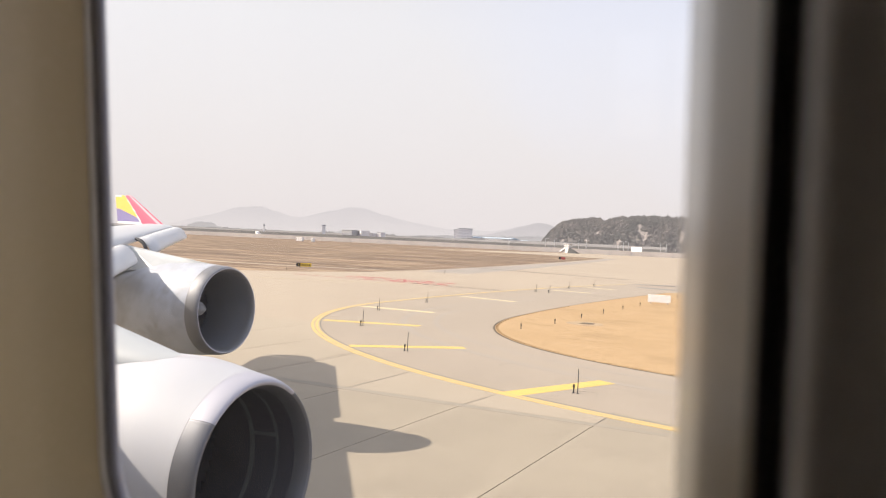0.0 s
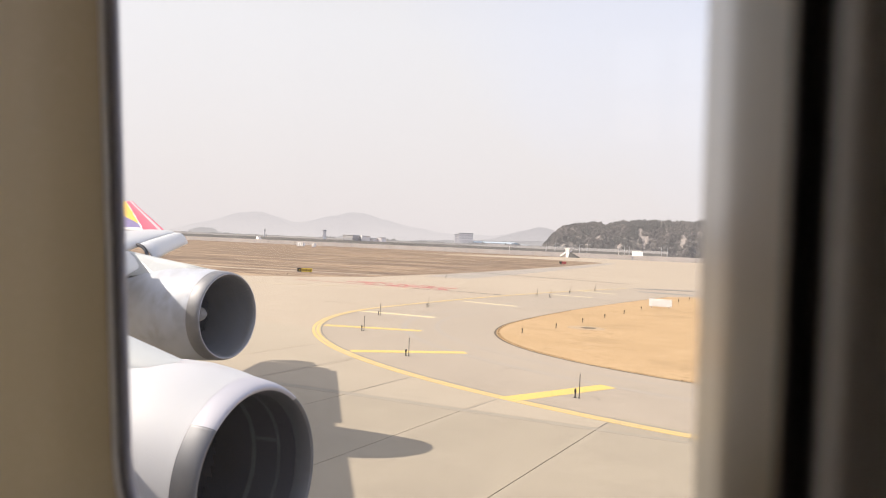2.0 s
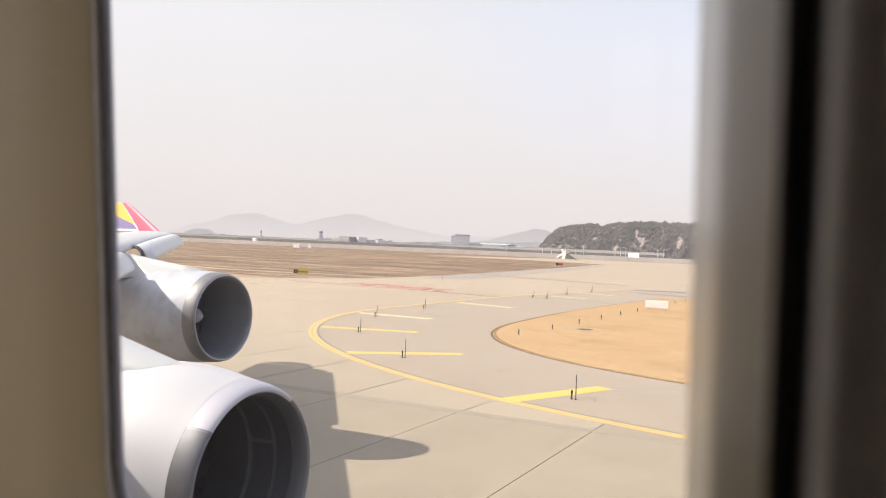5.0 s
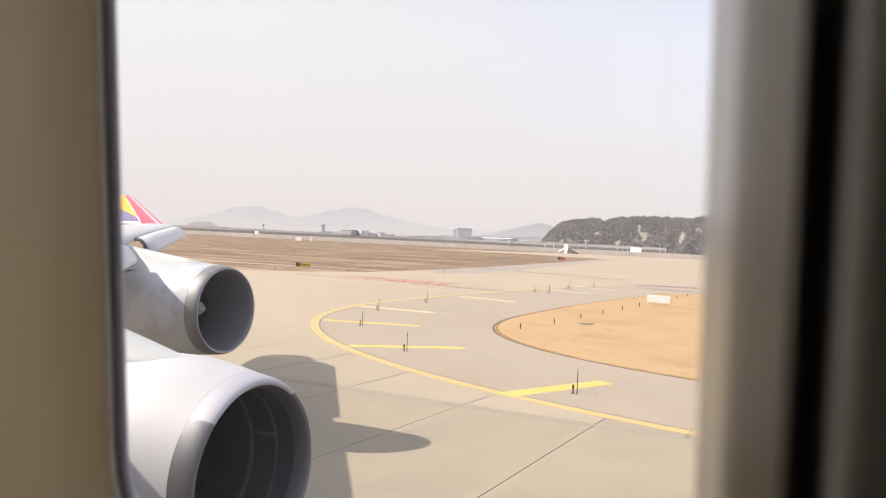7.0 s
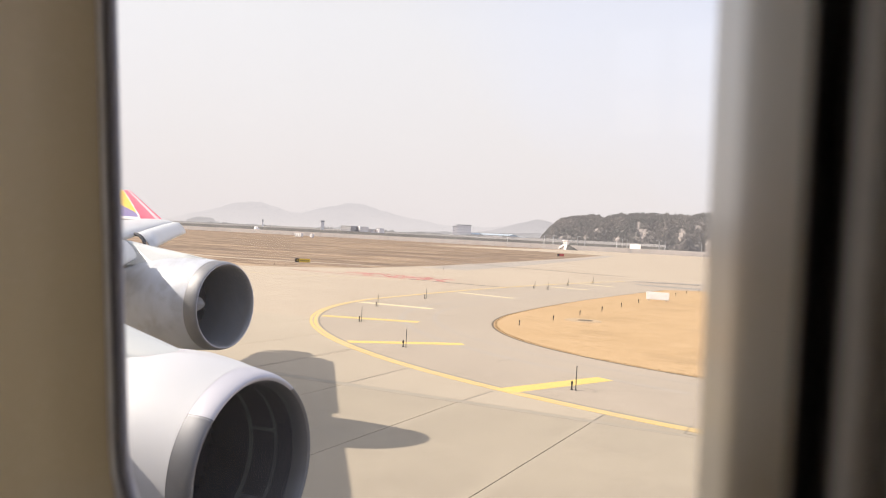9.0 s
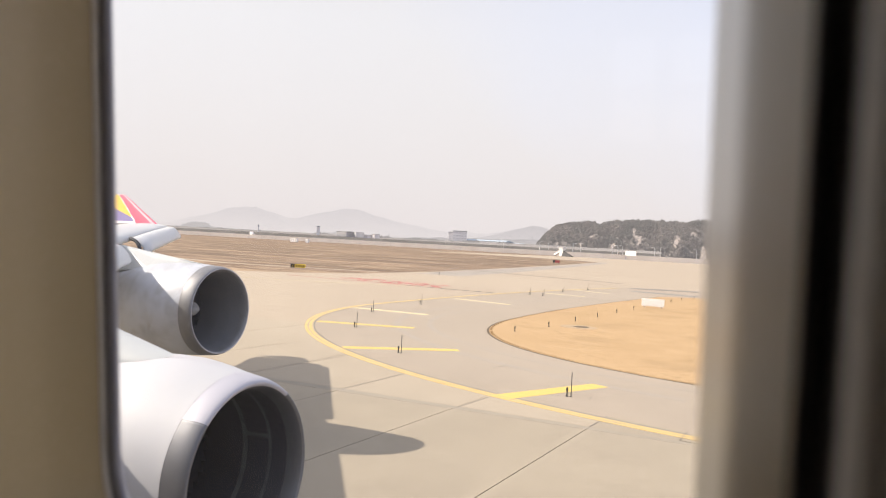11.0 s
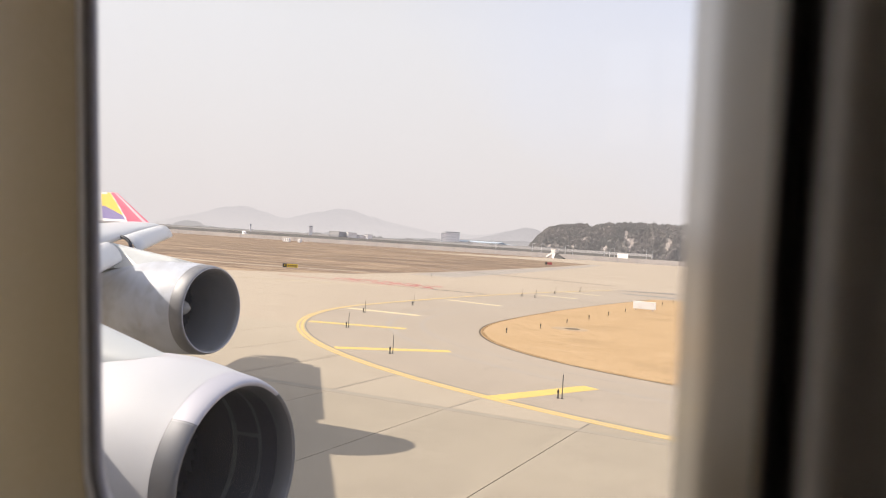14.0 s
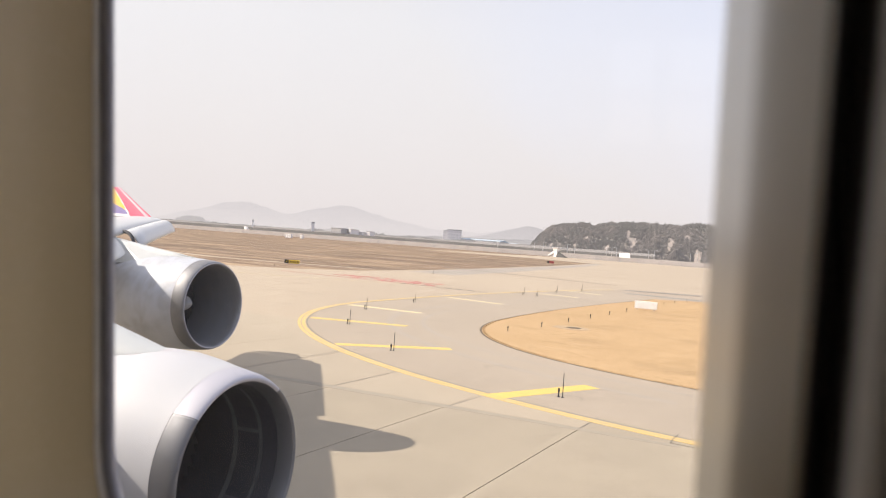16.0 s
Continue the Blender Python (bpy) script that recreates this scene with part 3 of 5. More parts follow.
plate(bm, [(-22.6, 124.2), (-16.8, 123.2), (-10.5, 122.8), (30, 121.5), (30, 117.5), (-9.9, 118.0), (-15.4, 119.4), (-20.8, 121.0)], -0.05, 0.006)
solid("asphalt_patch", bm, "dark_asphalt", "dark grey asphalt patch strip behind the grass island", kind="structure")
bm = bmesh.new()
plate(bm, [(-24.6, 131.8), (-16.8, 134.0), (-12.0, 134.8), (40, 139), (40, 145), (-12.0, 139.4), (-16.8, 138.2), (-23.6, 134.8)], -0.05, 0.004)
solid("asphalt_patch", bm, "dark_asphalt", "narrow dark asphalt strip across the far taxiway", kind="structure")
bm = bmesh.new()
plate(bm, bezier([(60, 262), (-30, 255), (-48, 285), (-20, 340), (60, 345)], 16), -0.05, -0.028)
solid("asphalt_patch", bm, "grey", "grey asphalt run-up patch on the far taxiway", kind="structure")
bm = bmesh.new()
plate(bm, [(-160, 121.5), (-117, 120.0), (-100, 116.6), (-88, 118.6), (-70, 125), (-70, 127.2), (-88, 121.4), (-100, 119.2), (-117, 123.2), (-160, 125.5)], -0.07, -0.05)
solid("service_track", bm, "apron", "narrow pale service track across the brown field", kind="structure")
bm = bmesh.new()
pts = [(29.6, 28.0), (29.9, 29.5), (29.4, 31.0), (30.2, 32.4), (29.8, 33.6), (30.1, 35.2)]
ribbon(bm, pts, 0.05, -0.002, 0.006)
solid("crack", bm, "joint", "jagged dark crack in the grey shoulder", "crack")


for k, (sh, w) in enumerate(((6.2, 0.5), (8.6, 0.35))):
    bm = bmesh.new()
    ribbon(bm, LINE[6:-6], w, -0.002, 0.0055, sh)
    solid("tyre_track", bm, "tyre", "faint dark curved tyre track on the grey asphalt", "tyre track")
rnd = random.Random(5)
for x, y, a in ((-6.8, 30.4, 1.3), (-2.2, 31.0, 1.1), (-12.5, 34.8, 2.0), (12.5, 30.4, 0.2), (-24, 41.0, 0.5)):
    pts = [(x, y)]
    for k in range(7):
        a += rnd.uniform(-0.7, 0.7)
        pts.append((pts[-1][0] + 0.22 * math.cos(a), pts[-1][1] + 0.22 * math.sin(a)))
    bm = bmesh.new()
    ribbon(bm, pts, 0.045, -0.002, 0.0058)
    solid("crack", bm, "joint", "short jagged crack in the grey asphalt", "crack")


for x0, y0, x1, y1 in ((-10.62, 25.5, -10.3, 28.1), (-5.70, 25.5, -5.5, 27.75), (-15.7, 25.6, -15.35, 30.6), (-20.7, 25.7, -20.2, 34.4)):
    bm = bmesh.new()
    ribbon(bm, [(x0, y0), ((x0 + x1) / 2 + 0.02, (y0 + y1) / 2), (x1, y1)], 0.045, -0.01, 0.0035)
    solid("margin_joint", bm, "joint", "thin dark joint in the concrete runway margin", "joint line", group="margin joints")
marking("pale_band", "strip", [(-5.4, 27.75), (-2.62, 27.0), (-2.7, 26.3), (-5.4, 27.2)], "pale worn concrete band beside the yellow line", 0.0045)
bm = bmesh.new()
ribbon(bm, [(-2.60, 27.05), (-2.66, 26.4), (-2.70, 25.62)], 0.03, -0.004, 0.0115)
ribbon(bm, [(-2.70, 25.62), (-1.0, 25.42), (1.5, 25.3)], 0.03, -0.004, 0.0115)
solid("cut_joint", bm, "joint", "dark saw-cut joint across the yellow line", "joint line")
rnd = random.Random(9)
for k in range(7):
    x = -37.5 - 5.25 * k
    bm = bmesh.new()
    ribbon(bm, [(x + 0.2, 46.5), (x + 2.0 + rnd.uniform(-0.1, 0.1), 70), (x + 3.2, 92)], 0.07, -0.037, -0.032)
    solid("apron_joint", bm, "stain", "thin dark joint line in the pale apron concrete", "joint line", group="apron joints")
for y in (52, 63.5, 75):
    bm = bmesh.new()
    ribbon(bm, [(-110, y + 2.4), (-72, y + 1.2), (-36, y)], 0.07, -0.037, -0.032)
    solid("apron_joint", bm, "stain", "thin dark joint line in the pale apron concrete", "joint line", group="apron joints")


# ---- edge lights and posts ----
def edge_marker(x, y, tall=True, side=0.17):
    t = thing("edge_marker" if tall else "edge_light", "short black airfield edge light beside a thin black marker rod" if tall else "short black airfield edge light standing in the turf", "edge light", pose(x, y, 0.004 if tall else 0.025), group="taxiway edge lights")
    o = -side if tall else 0.0
    bm = bmesh.new()
    rod(bm, (o, 0, 0), (o, 0, 0.025), 0.075, 0.065, 10)
    rod(bm, (o, 0, 0.025), (o, 0, 0.2), 0.03, 0.026)
    stem = part("stem", bm, "post", t)
    bm = bmesh.new()
    rod(bm, (o, 0, 0.2), (o, 0, 0.27), 0.035, 0.052, 10)
    rod(bm, (o, 0, 0.27), (o, 0, 0.37), 0.052, 0.034, 10)
    part("lamp_head", bm, "post", stem)
    if tall:
        bm = bmesh.new()
        rod(bm, (0, 0, 0), (0, 0, 0.03), 0.06, 0.045, 10)
        rod(bm, (0, 0, 0.03), (0, 0, 1.0), 0.02, 0.017)
        part("marker_rod", bm, "post", t)
    return t


near = edge_marker(-7.55, 30.4)
for x, y in ((-30.6, 54.7), (-26.0, 44.3), (-18.3, 36.0), (-31.4, 65.6), (-29.2, 93.3), (-27.3, 93.0), (-28.1, 105.6), (-27.0, 116.3), (4.15, 29.2), (4.4, 30.3)):
    copy_thing(near, pose(x, y, 0.004))
stub = edge_marker(-17.0, 51.1, False)
for x, y in ((-16.1, 56.6), (-15.6, 62.9), (-15.1, 69.1), (-14.6, 75.5), (-14.1, 82.2), (-12.6, 100.6), (-12, 107), (-11, 113)):
    copy_thing(stub, pose(x, y, 0.025))
for x, y in ((-78.5, 104), (-76.3, 104), (-69, 112), (-58, 128), (-62, 137)):
    copy_thing(stub, pose(x, y, -0.04))
bm = bmesh.new()
rod(bm, (-14.2, 58.4, 0.0), (-14.2, 58.4, 0.045), 1.5, 1.4, 24)
hole = solid("manhole", bm, "faded_turf", "round dusty concrete manhole ring in the turf", "manhole")
bm = bmesh.new()
rod(bm, (-14.0, 58.4, 0.042), (-14.0, 58.4, 0.06), 0.62, 0.58, 16)
part("cover", bm, "soil", hole)


# ---- signs ----
def board(name, x, y, w, h, turn, face, label, z=0.0, legs=0.2):
    t = thing(name, label, "sign", pose(x, y, z, 0, 0, turn), group="airfield signs")
    bm = bmesh.new()
    box(bm, (-w / 2, -0.09, legs), (w / 2, 0.09, legs + h), 0.02)
    part("panel", bm, face, t)
    for s in (-0.38, 0.38):
        bm = bmesh.new()
        rod(bm, (s * w, 0, 0), (s * w, 0, legs + 0.05), 0.05)
        part("leg", bm, "post_grey", t)
    return t


board("sign_back", -12.75, 86.4, 2.45, 0.82, 2, "sign_white", "blank white back of an airfield guidance sign on the turf", 0.05)
board("sign_back", -82.0, 89.5, 2.6, 0.85, 6, "sign_white", "blank white back of an airfield guidance sign on the field", -0.06)
t = board("guidance_sign", -81.4, 116.2, 2.7, 0.62, 38, "sign_yellow", "yellow and black airfield guidance sign by the taxiway edge", -0.06)
bm = bmesh.new()
box(bm, (-1.37, -0.11, 0.17), (-0.62, 0.095, 0.85), 0.01)
plaque = part("location_panel", bm, "sign_black", t, "black panel with a yellow mark")
bm = bmesh.new()
box(bm, (-1.06, -0.12, 0.36), (-0.92, -0.1, 0.66))
part("mark", bm, "sign_yellow", plaque)
for k in range(5):
    bm = bmesh.new()
    box(bm, (-0.42 + 0.34 * k, -0.11, 0.36), (-0.22 + 0.34 * k, -0.085, 0.66 - 0.08 * (k % 2)))
    part("bar", bm, "sign_black", t)
for x, y, w, f in ((-92, 330, 3.2, "sign_red"), (-14.8, 305, 5, "sign_red"), (0.2, 321, 5, "sign_red"), (-13.1, 262, 4, "sign_white"), (30, 320, 5, "sign_red")):
    t = board("far_sign", x, y, w, 1.1, -6, f, "small far airfield sign standing on low legs", -0.04)
    if f == "sign_red":
        bm = bmesh.new()
        box(bm, (-w / 2 - 0.01, -0.11, 0.19), (-w / 6, 0.1, 1.31))
        part("location_panel", bm, "sign_black", t)


# ---- the aircraft ----
def lathe(prof, n=72, a0=0.0, a1=360.0):
    """Rings of a body of revolution about the engine's axis; prof: (metres behind the lip, radius)."""
    full = abs(a1 - a0) >= 360
    m = n if full else n + 1
    ang = [radians(a0 + (a1 - a0) * i / n) for i in range(m)]
    bm = bmesh.new()
    skin(bm, [[(-s, r * math.cos(a), r * math.sin(a)) for a in ang] for s, r in prof], closed=full)
    return bm


plane = thing("airliner", "white four-engined airliner wing and engines beside the cabin", "aircraft")


def engine(where, cowl, split, k, size):
    """A turbofan pod with its inlet lip at where, as parts of the airliner."""
    bulge = 0.06 if split else 0.0

    def crown(s, a):
        """How much the top of the pod stands out from a true circle."""
        return 0.08 * math.exp(-(((a - 76) / 34) ** 2)) * float(np.interp(s, [0.0, 0.36, 1.0, 1.7, 4.1], [0.0, 0.4, 0.9, 1, 0])) if split else 0.0

    def girth(s, a=200.0):
        """Outer radius of the cowling, fuller on top under the pylon's fairing."""
        return crown(s, a) + float(np.interp(s, [0.42, 0.7, 1.2, 2.0, 2.8, 3.5, 4.1], [1.345, 1.372, 1.395, 1.395, 1.34, 1.22, 1.06]) + bulge * np.interp(s, [0.42, 1.3, 2.8, 4.1], [0, 1, 1, 0.1]))

    shell = bmesh.new()
    angs = [360.0 * i / 96 for i in range(96)]
    prof = [(s, None) for s in (0.36 if split else 0.42, 0.55, 0.7, 0.95, 1.2, 1.6, 2.0, 2.4, 2.8, 3.15, 3.5, 4.1)] + [(4.13, 1.02), (3.6, 1.1), (2.2, 1.14)]
    skin(shell, [[(-s, (r or girth(s, a)) * math.cos(radians(a)), (r or girth(s, a)) * math.sin(radians(a))) for a in angs] for s, r in prof])
    body = part("engine", shell, cowl, plane, "white painted engine cowling with fine panel seams" if split else "grey-white engine cowling streaked with grime", True)
    body.matrix_world = pose(*where, 0, -1.5, 0) @ Matrix.Scale(size, 4)
    q = 0.857 if split else 1.0
    lip = [(s * q, r) for s, r in ((0.42, 1.345), (0.30, 1.338), (0.2, 1.331), (0.11, 1.316), (0.05, 1.299), (0.015, 1.281), (0.0, 1.262), (0.008, 1.243), (0.028, 1.22))]
    part("inlet_throat", lathe([(lip[-1][0], 1.22), (0.06, 1.2), (0.1, 1.184), (0.18, 1.164), (0.25, 1.153)]), "lip_dark" if split else "lip_mid", body, "dull metal throat behind the inlet lip", True)
    if split:
        for n, a0, a1, mat, text in ((40, 52.4, 136.6, "lip_light", "pale upper segment of the inlet lip"), (90, 136.6, 412.4, "lip_dark", "dull bare metal inlet lip")):
            bm = lathe(lip, n, a0, a1)
            for v in bm.verts:
                r = math.hypot(v.co.y, v.co.z)
                f = 1 + crown(-v.co.x, math.degrees(math.atan2(v.co.z, v.co.y))) * min(max((r - 1.255) / 0.03, 0), 1) / r
                v.co.y *= f
                v.co.z *= f
            part("inlet_lip", bm, mat, body, text, True)
        for a in (136.9, 52.1):
            bm = bmesh.new()
            for i in range(15):
                s0 = (0.03 + 0.38 * i / 15) * 0.857
                rows = []
                for da in (0.35, 1.15):
                    q = radians(a + da if a > 90 else a - da)
                    rr = [float(np.interp(u / 0.857, [0.0, 0.015, 0.05, 0.11, 0.2, 0.3, 0.42], [1.262, 1.281, 1.299, 1.316, 1.331, 1.338, 1.345])) + crown(u, a) + 0.003 for u in (s0, s0 + 0.009)]
                    rows.append([(-s0, rr[0] * math.cos(q), rr[0] * math.sin(q)), (-s0 - 0.009, rr[1] * math.cos(q), rr[1] * math.sin(q))])
                skin(bm, rows, closed=False)
            part("rivet_row", bm, "rivet", body, "pale rivets along the lip joint")
    else:
        part("inlet_lip", lathe(lip), "lip_mid", body, "dull worn metal inlet lip", True)
        # a thin paler ring along the lip's crest
        part("lip_rim", lathe([(0.002, 1.268), (-0.004, 1.258), (-0.003, 1.249), (0.006, 1.24)]), "lip_light", body, "thin pale rim of the lip", True)
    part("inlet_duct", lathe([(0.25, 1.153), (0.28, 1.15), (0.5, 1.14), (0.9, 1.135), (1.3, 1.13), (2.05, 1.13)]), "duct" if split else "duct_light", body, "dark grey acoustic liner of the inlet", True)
    for s, w in ((0.52, 0.06), (0.98, 0.085)):
        r = np.interp(s, [0.28, 0.5, 0.9, 1.3], [1.15, 1.14, 1.135, 1.13]) - 0.006
        part("liner_joint", lathe([(s, r), (s + w, r)]), "duct_line" if split else "liner_seam", body, "", True)
    for a in (205, 262, 318, 12, 70, 140):
        bm = bmesh.new()
        skin(bm, [[(-s, (r - 0.006) * math.cos(radians(a + da)), (r - 0.006) * math.sin(radians(a + da))) for da in (-1.6, 1.6)] for s, r in ((0.52, 1.139), (0.8, 1.136), (1.06, 1.133))], closed=False)
        part("liner_joint", bm, "duct_line" if split else "liner_seam", body)
    bm = bmesh.new()
    for i in range(38):
        a = 2 * math.pi * i / 38
        rows = []
        for r, tw, ch in ((0.36, 20, 0.20), (0.62, 38, 0.24), (0.88, 52, 0.26), (1.11, 62, 0.27)):
            d = Vector((-math.cos(radians(tw)), -math.sin(a) * math.sin(radians(tw)), math.cos(a) * math.sin(radians(tw)))) * ch / 2
            c = Vector((-1.82, r * math.cos(a), r * math.sin(a)))
            rows.append([c - d, c + d])
        skin(bm, rows, closed=False)
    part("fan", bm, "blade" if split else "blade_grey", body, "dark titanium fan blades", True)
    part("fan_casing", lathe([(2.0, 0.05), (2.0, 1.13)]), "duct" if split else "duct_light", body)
    # near spinner takes the liner's dark colour for the shade deep inside
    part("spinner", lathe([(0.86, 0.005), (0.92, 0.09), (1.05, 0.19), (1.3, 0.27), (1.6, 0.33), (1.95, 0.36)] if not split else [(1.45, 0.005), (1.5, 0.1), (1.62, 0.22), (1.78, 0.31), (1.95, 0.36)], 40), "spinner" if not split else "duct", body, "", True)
    part("core_nozzle", lathe([(3.4, 1.0), (4.0, 0.86), (4.9, 0.66), (5.5, 0.5), (5.52, 0.46), (4.8, 0.5)], 40), "lip_dark", body, "", True)
    part("exhaust_plug", lathe([(4.8, 0.34), (5.6, 0.26), (6.1, 0.02)], 32), "lip_dark", body, "", True)
    # seams of the cowl doors, just proud of the paint
    def strip(path, half, mat, name):
        """A fine line on the cowling through (s, angle) points."""
        bm = bmesh.new()
        rows = []
        for i, (s, a) in enumerate(path):
            s0, a0 = path[max(i - 1, 0)]
            s1, a1 = path[min(i + 1, len(path) - 1)]
            ds, da = s1 - s0, radians(a1 - a0) * 1.4
            k = half / max(math.hypot(ds, da), 1e-6)
            row = []
            for q in (-k, k):
                sq, aq = s + q * da, a - math.degrees(q * ds / 1.4)
                r = girth(sq, aq) + 0.003
                row.append((-sq, r * math.cos(radians(aq)), r * math.sin(radians(aq))))
            rows.append(row)
        skin(bm, rows, closed=False)
        part(name, bm, mat, body)

    for s in (0.365, 2.9) if split else (0.43, 1.55, 2.9):
        strip([(s, a) for a in np.linspace(0, 360, 73)], 0.004 if split else 0.007, "seam", "panel_seam")
    for a in (150,) if split else (97, 150, 30):
        strip([(s, a) for s in np.linspace(0.45, 2.8, 12)] if not split else [(s, a) for s in np.linspace(2.0, 2.8, 6)], 0.005, "seam", "panel_seam")
    if split:
        for path in ([(0.75, 84), (1.1, 88), (1.45, 92)], [(1.45, 92), (1.62, 97), (1.78, 104)], [(1.78, 104), (2.1, 103), (2.6, 102)], [(1.45, 80), (1.46, 86), (1.47, 92)], [(0.42, 121), (0.49, 121)], [(0.42, 121), (0.42, 125)]):
            pts = [(u0 + (u1 - u0) * k / 4, a0 + (a1 - a0) * k / 4) for (u0, a0), (u1, a1) in zip(path, path[1:]) for k in range(5)]
            strip([p for i, p in enumerate(pts) if i == 0 or p != pts[i - 1]], 0.0045, "red_seam", "stencil_line")
    # pylon up to the wing
    rise = k
    sec = []
    if split:
        for s, top, low, hw in ((1.15, 1.44, 1.36, 0.10), (1.45, 1.512, 1.34, 0.26), (1.9, 1.625, 1.32, 0.40), (2.4, 1.76, 1.3, 0.50), (3.0, 1.92, 1.25, 0.58), (3.6, 2.06, 1.1, 0.64), (4.6, 2.28, 0.7, 0.66), (6.5, 2.35, 0.9, 0.6), (8.5, 2.35, 1.5, 0.3)):
            sec.append([(-s, hw * math.copysign(abs(math.sin(q)) ** 1.25, math.sin(q)), low + (top - low) * math.cos(q) ** 0.8) for q in np.linspace(-1.55, 1.55, 15)])
    else:
        for s, top, low, hw in ((0.72, 1.374, 1.2, 0.02), (1.6, 1.50, 1.2, 0.13), (2.4, 1.50 + 0.30 * rise, 1.2, 0.22), (3.4, 1.50 + 0.72 * rise, 1.1, 0.27), (4.6, 1.55 + 1.1 * rise, 0.7, 0.28), (6.5, 1.6 + 1.1 * rise, 0.9, 0.25), (8.5, 1.6 + 1.1 * rise, 1.5, 0.10)):
            sec.append([(-s, -hw * 2.6, low), (-s, -hw * 1.0, top - 0.12), (-s, -hw * 0.5, top), (-s, hw * 0.5, top), (-s, hw * 1.0, top - 0.12), (-s, hw * 2.6, low)])
    bm = bmesh.new()
    skin(bm, sec, caps=True)
    part("pylon", bm, "pylon", body, "white painted pylon fairing up to the wing", split)
    return body


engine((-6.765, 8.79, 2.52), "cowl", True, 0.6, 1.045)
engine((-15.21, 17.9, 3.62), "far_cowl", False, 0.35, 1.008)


# wing: span station -> leading edge x, z, chord, thickness
def le(y):
    return -28.2 + 0.79 * (29.04 - y), 4.0 + 0.1 * y - 0.001 * y * y


def plan(x, y, z):
    """The outer wing drawn in towards its tip."""
    k = 1 - 0.05 * min(max((y - 20) / 9, 0), 1.1)
    return Vector((x * k, y * k, 6 + (z - 6) * k))


def section(y, chord, thick, droop=0.0):
    x0, z0 = le(y)
    pts = []
    for c, u in ((0, 0), (0.015, 0.28), (0.06, 0.52), (0.18, 0.80), (0.38, 0.90), (0.65, 0.62), (1.0, 0.02), (0.65, -0.05), (0.38, -0.42), (0.18, -0.45), (0.06, -0.30), (0.015, -0.17)):
        pts.append(plan(x0 - c * chord, y, z0 + u * thick * 0.7 - c * chord * 0.02))
    return pts


bm = bmesh.new()
SPAN = ((-1.2, 15.2, 1.8), (0.3, 14.5, 1.7), (3.5, 12.6, 1.45), (8.75, 9.6, 1.1), (13, 7.8, 0.85), (17.9, 6.5, 0.66), (23, 5.2, 0.5), (27.5, 4.3, 0.38), (28.6, 4.0, 0.32), (29.04, 3.6, 0.16))
skin(bm, [section(*q) for q in SPAN], caps=True)
wing = part("wing", bm, "wing", plane, "pale grey swept wing with drooped leading-edge flaps", True)


def nose_flap(y0, y1, reach, drop, gap=0.06):
    """A curved leading-edge flap swung down ahead of the wing."""
    rings = []
    for y in np.linspace(y0, y1, 6):
        x0, z0 = le(y)
        out = []
        for c, h in ((-0.1, 0.12), (0.15, 0.13), (0.45, 0.02), (0.75, -0.28), (0.98, -0.66), (1.02, -0.86), (0.95, -0.98), (0.86, -0.9), (0.84, -0.7), (0.62, -0.34), (0.36, -0.08), (0.1, 0.04)):
            out.append(plan(x0 + gap + c * reach, y, z0 + h * drop))
        rings.append(out)
    bm = bmesh.new()
    skin(bm, rings, caps=True)
    f = part("leading_edge_flap", bm, "flap", wing, "extended white leading-edge flap", True)
    return f


nose_flap(19.2, 28.6, 0.72, 0.5)
nose_flap(10.2, 16.7, 0.7, 0.5)
# unseen inboard flap, its reach set to cast the shadow on the near cowl
nose_flap(2.0, 7.5, 1.25, 0.8)
for y in (19.1,):
    x0, z0 = le(y)
    bm = bmesh.new()
    arm = [Vector((x0 + 0.5 * math.sin(q), y, z0 + 0.05 - 0.42 * (1 - math.cos(q)))) for q in np.linspace(0, 1.5, 7)]
    for p, q in zip(arm, arm[1:]):
        rod(bm, p, q, 0.06, 0.06, 8)
    part("flap_mechanism", bm, "dark", wing, "dark flap drive arm")
# winglet, with its bands of colour
def tip(u, v):
    """u: 0 leading to 1 trailing edge; v: 0 root to 1 top."""
    x0, z0 = le(29.04)
    ch = 3.3 * (1 - v) + 1.15 * v
    return plan(x0 - 0.95 - 2.8 * v - u * ch, 29.04 + 0.15 + 0.36 * v, z0 + 0.1 + 1.52 * v)


bm = bmesh.new()
nu, nv = 44, 36
for s in (-1, 1):
    g = [[bm.verts.new(tip(i / nu, j / nv) + Vector((0, s * 0.09 * math.sin(math.pi * (i / nu) ** 0.7) * (1 - 0.5 * j / nv), 0))) for i in range(nu + 1)] for j in range(nv + 1)]
    for j in range(nv):
        for i in range(nu):
            u, v = (i + 0.5) / nu, (j + 0.5) / nv
            f = bm.faces.new((g[j][i], g[j][i + 1], g[j + 1][i + 1], g[j + 1][i]))
            front = 0.43 - 0.08 * v
            arc = 0.12 + 0.40 * min(1.0, max(0.0, u - front) / 0.5) ** 0.6
            if u < front:
                f.material_index = 4 if 0.05 < u < 0.11 else 1
            elif u < front + 0.035 or v < 0.09 or (v > 0.95 and u > 0.6):
                f.material_index = 0
            else:
                f.material_index = 3 if v < arc else 2
bmesh.ops.remove_doubles(bm, verts=bm.verts, dist=1e-4)
part("winglet", bm, ["tip_white", "tip_red", "tip_yellow", "tip_purple", "tip_pink"], wing, "winglet painted in red, yellow and purple fields", True)

# ---- the cabin window ----
TILT = Matrix.Translation((0, 0.2, 6)) @ Matrix.Rotation(radians(6.3), 4, "X") @ Matrix.Translation((0, -0.2, -6))
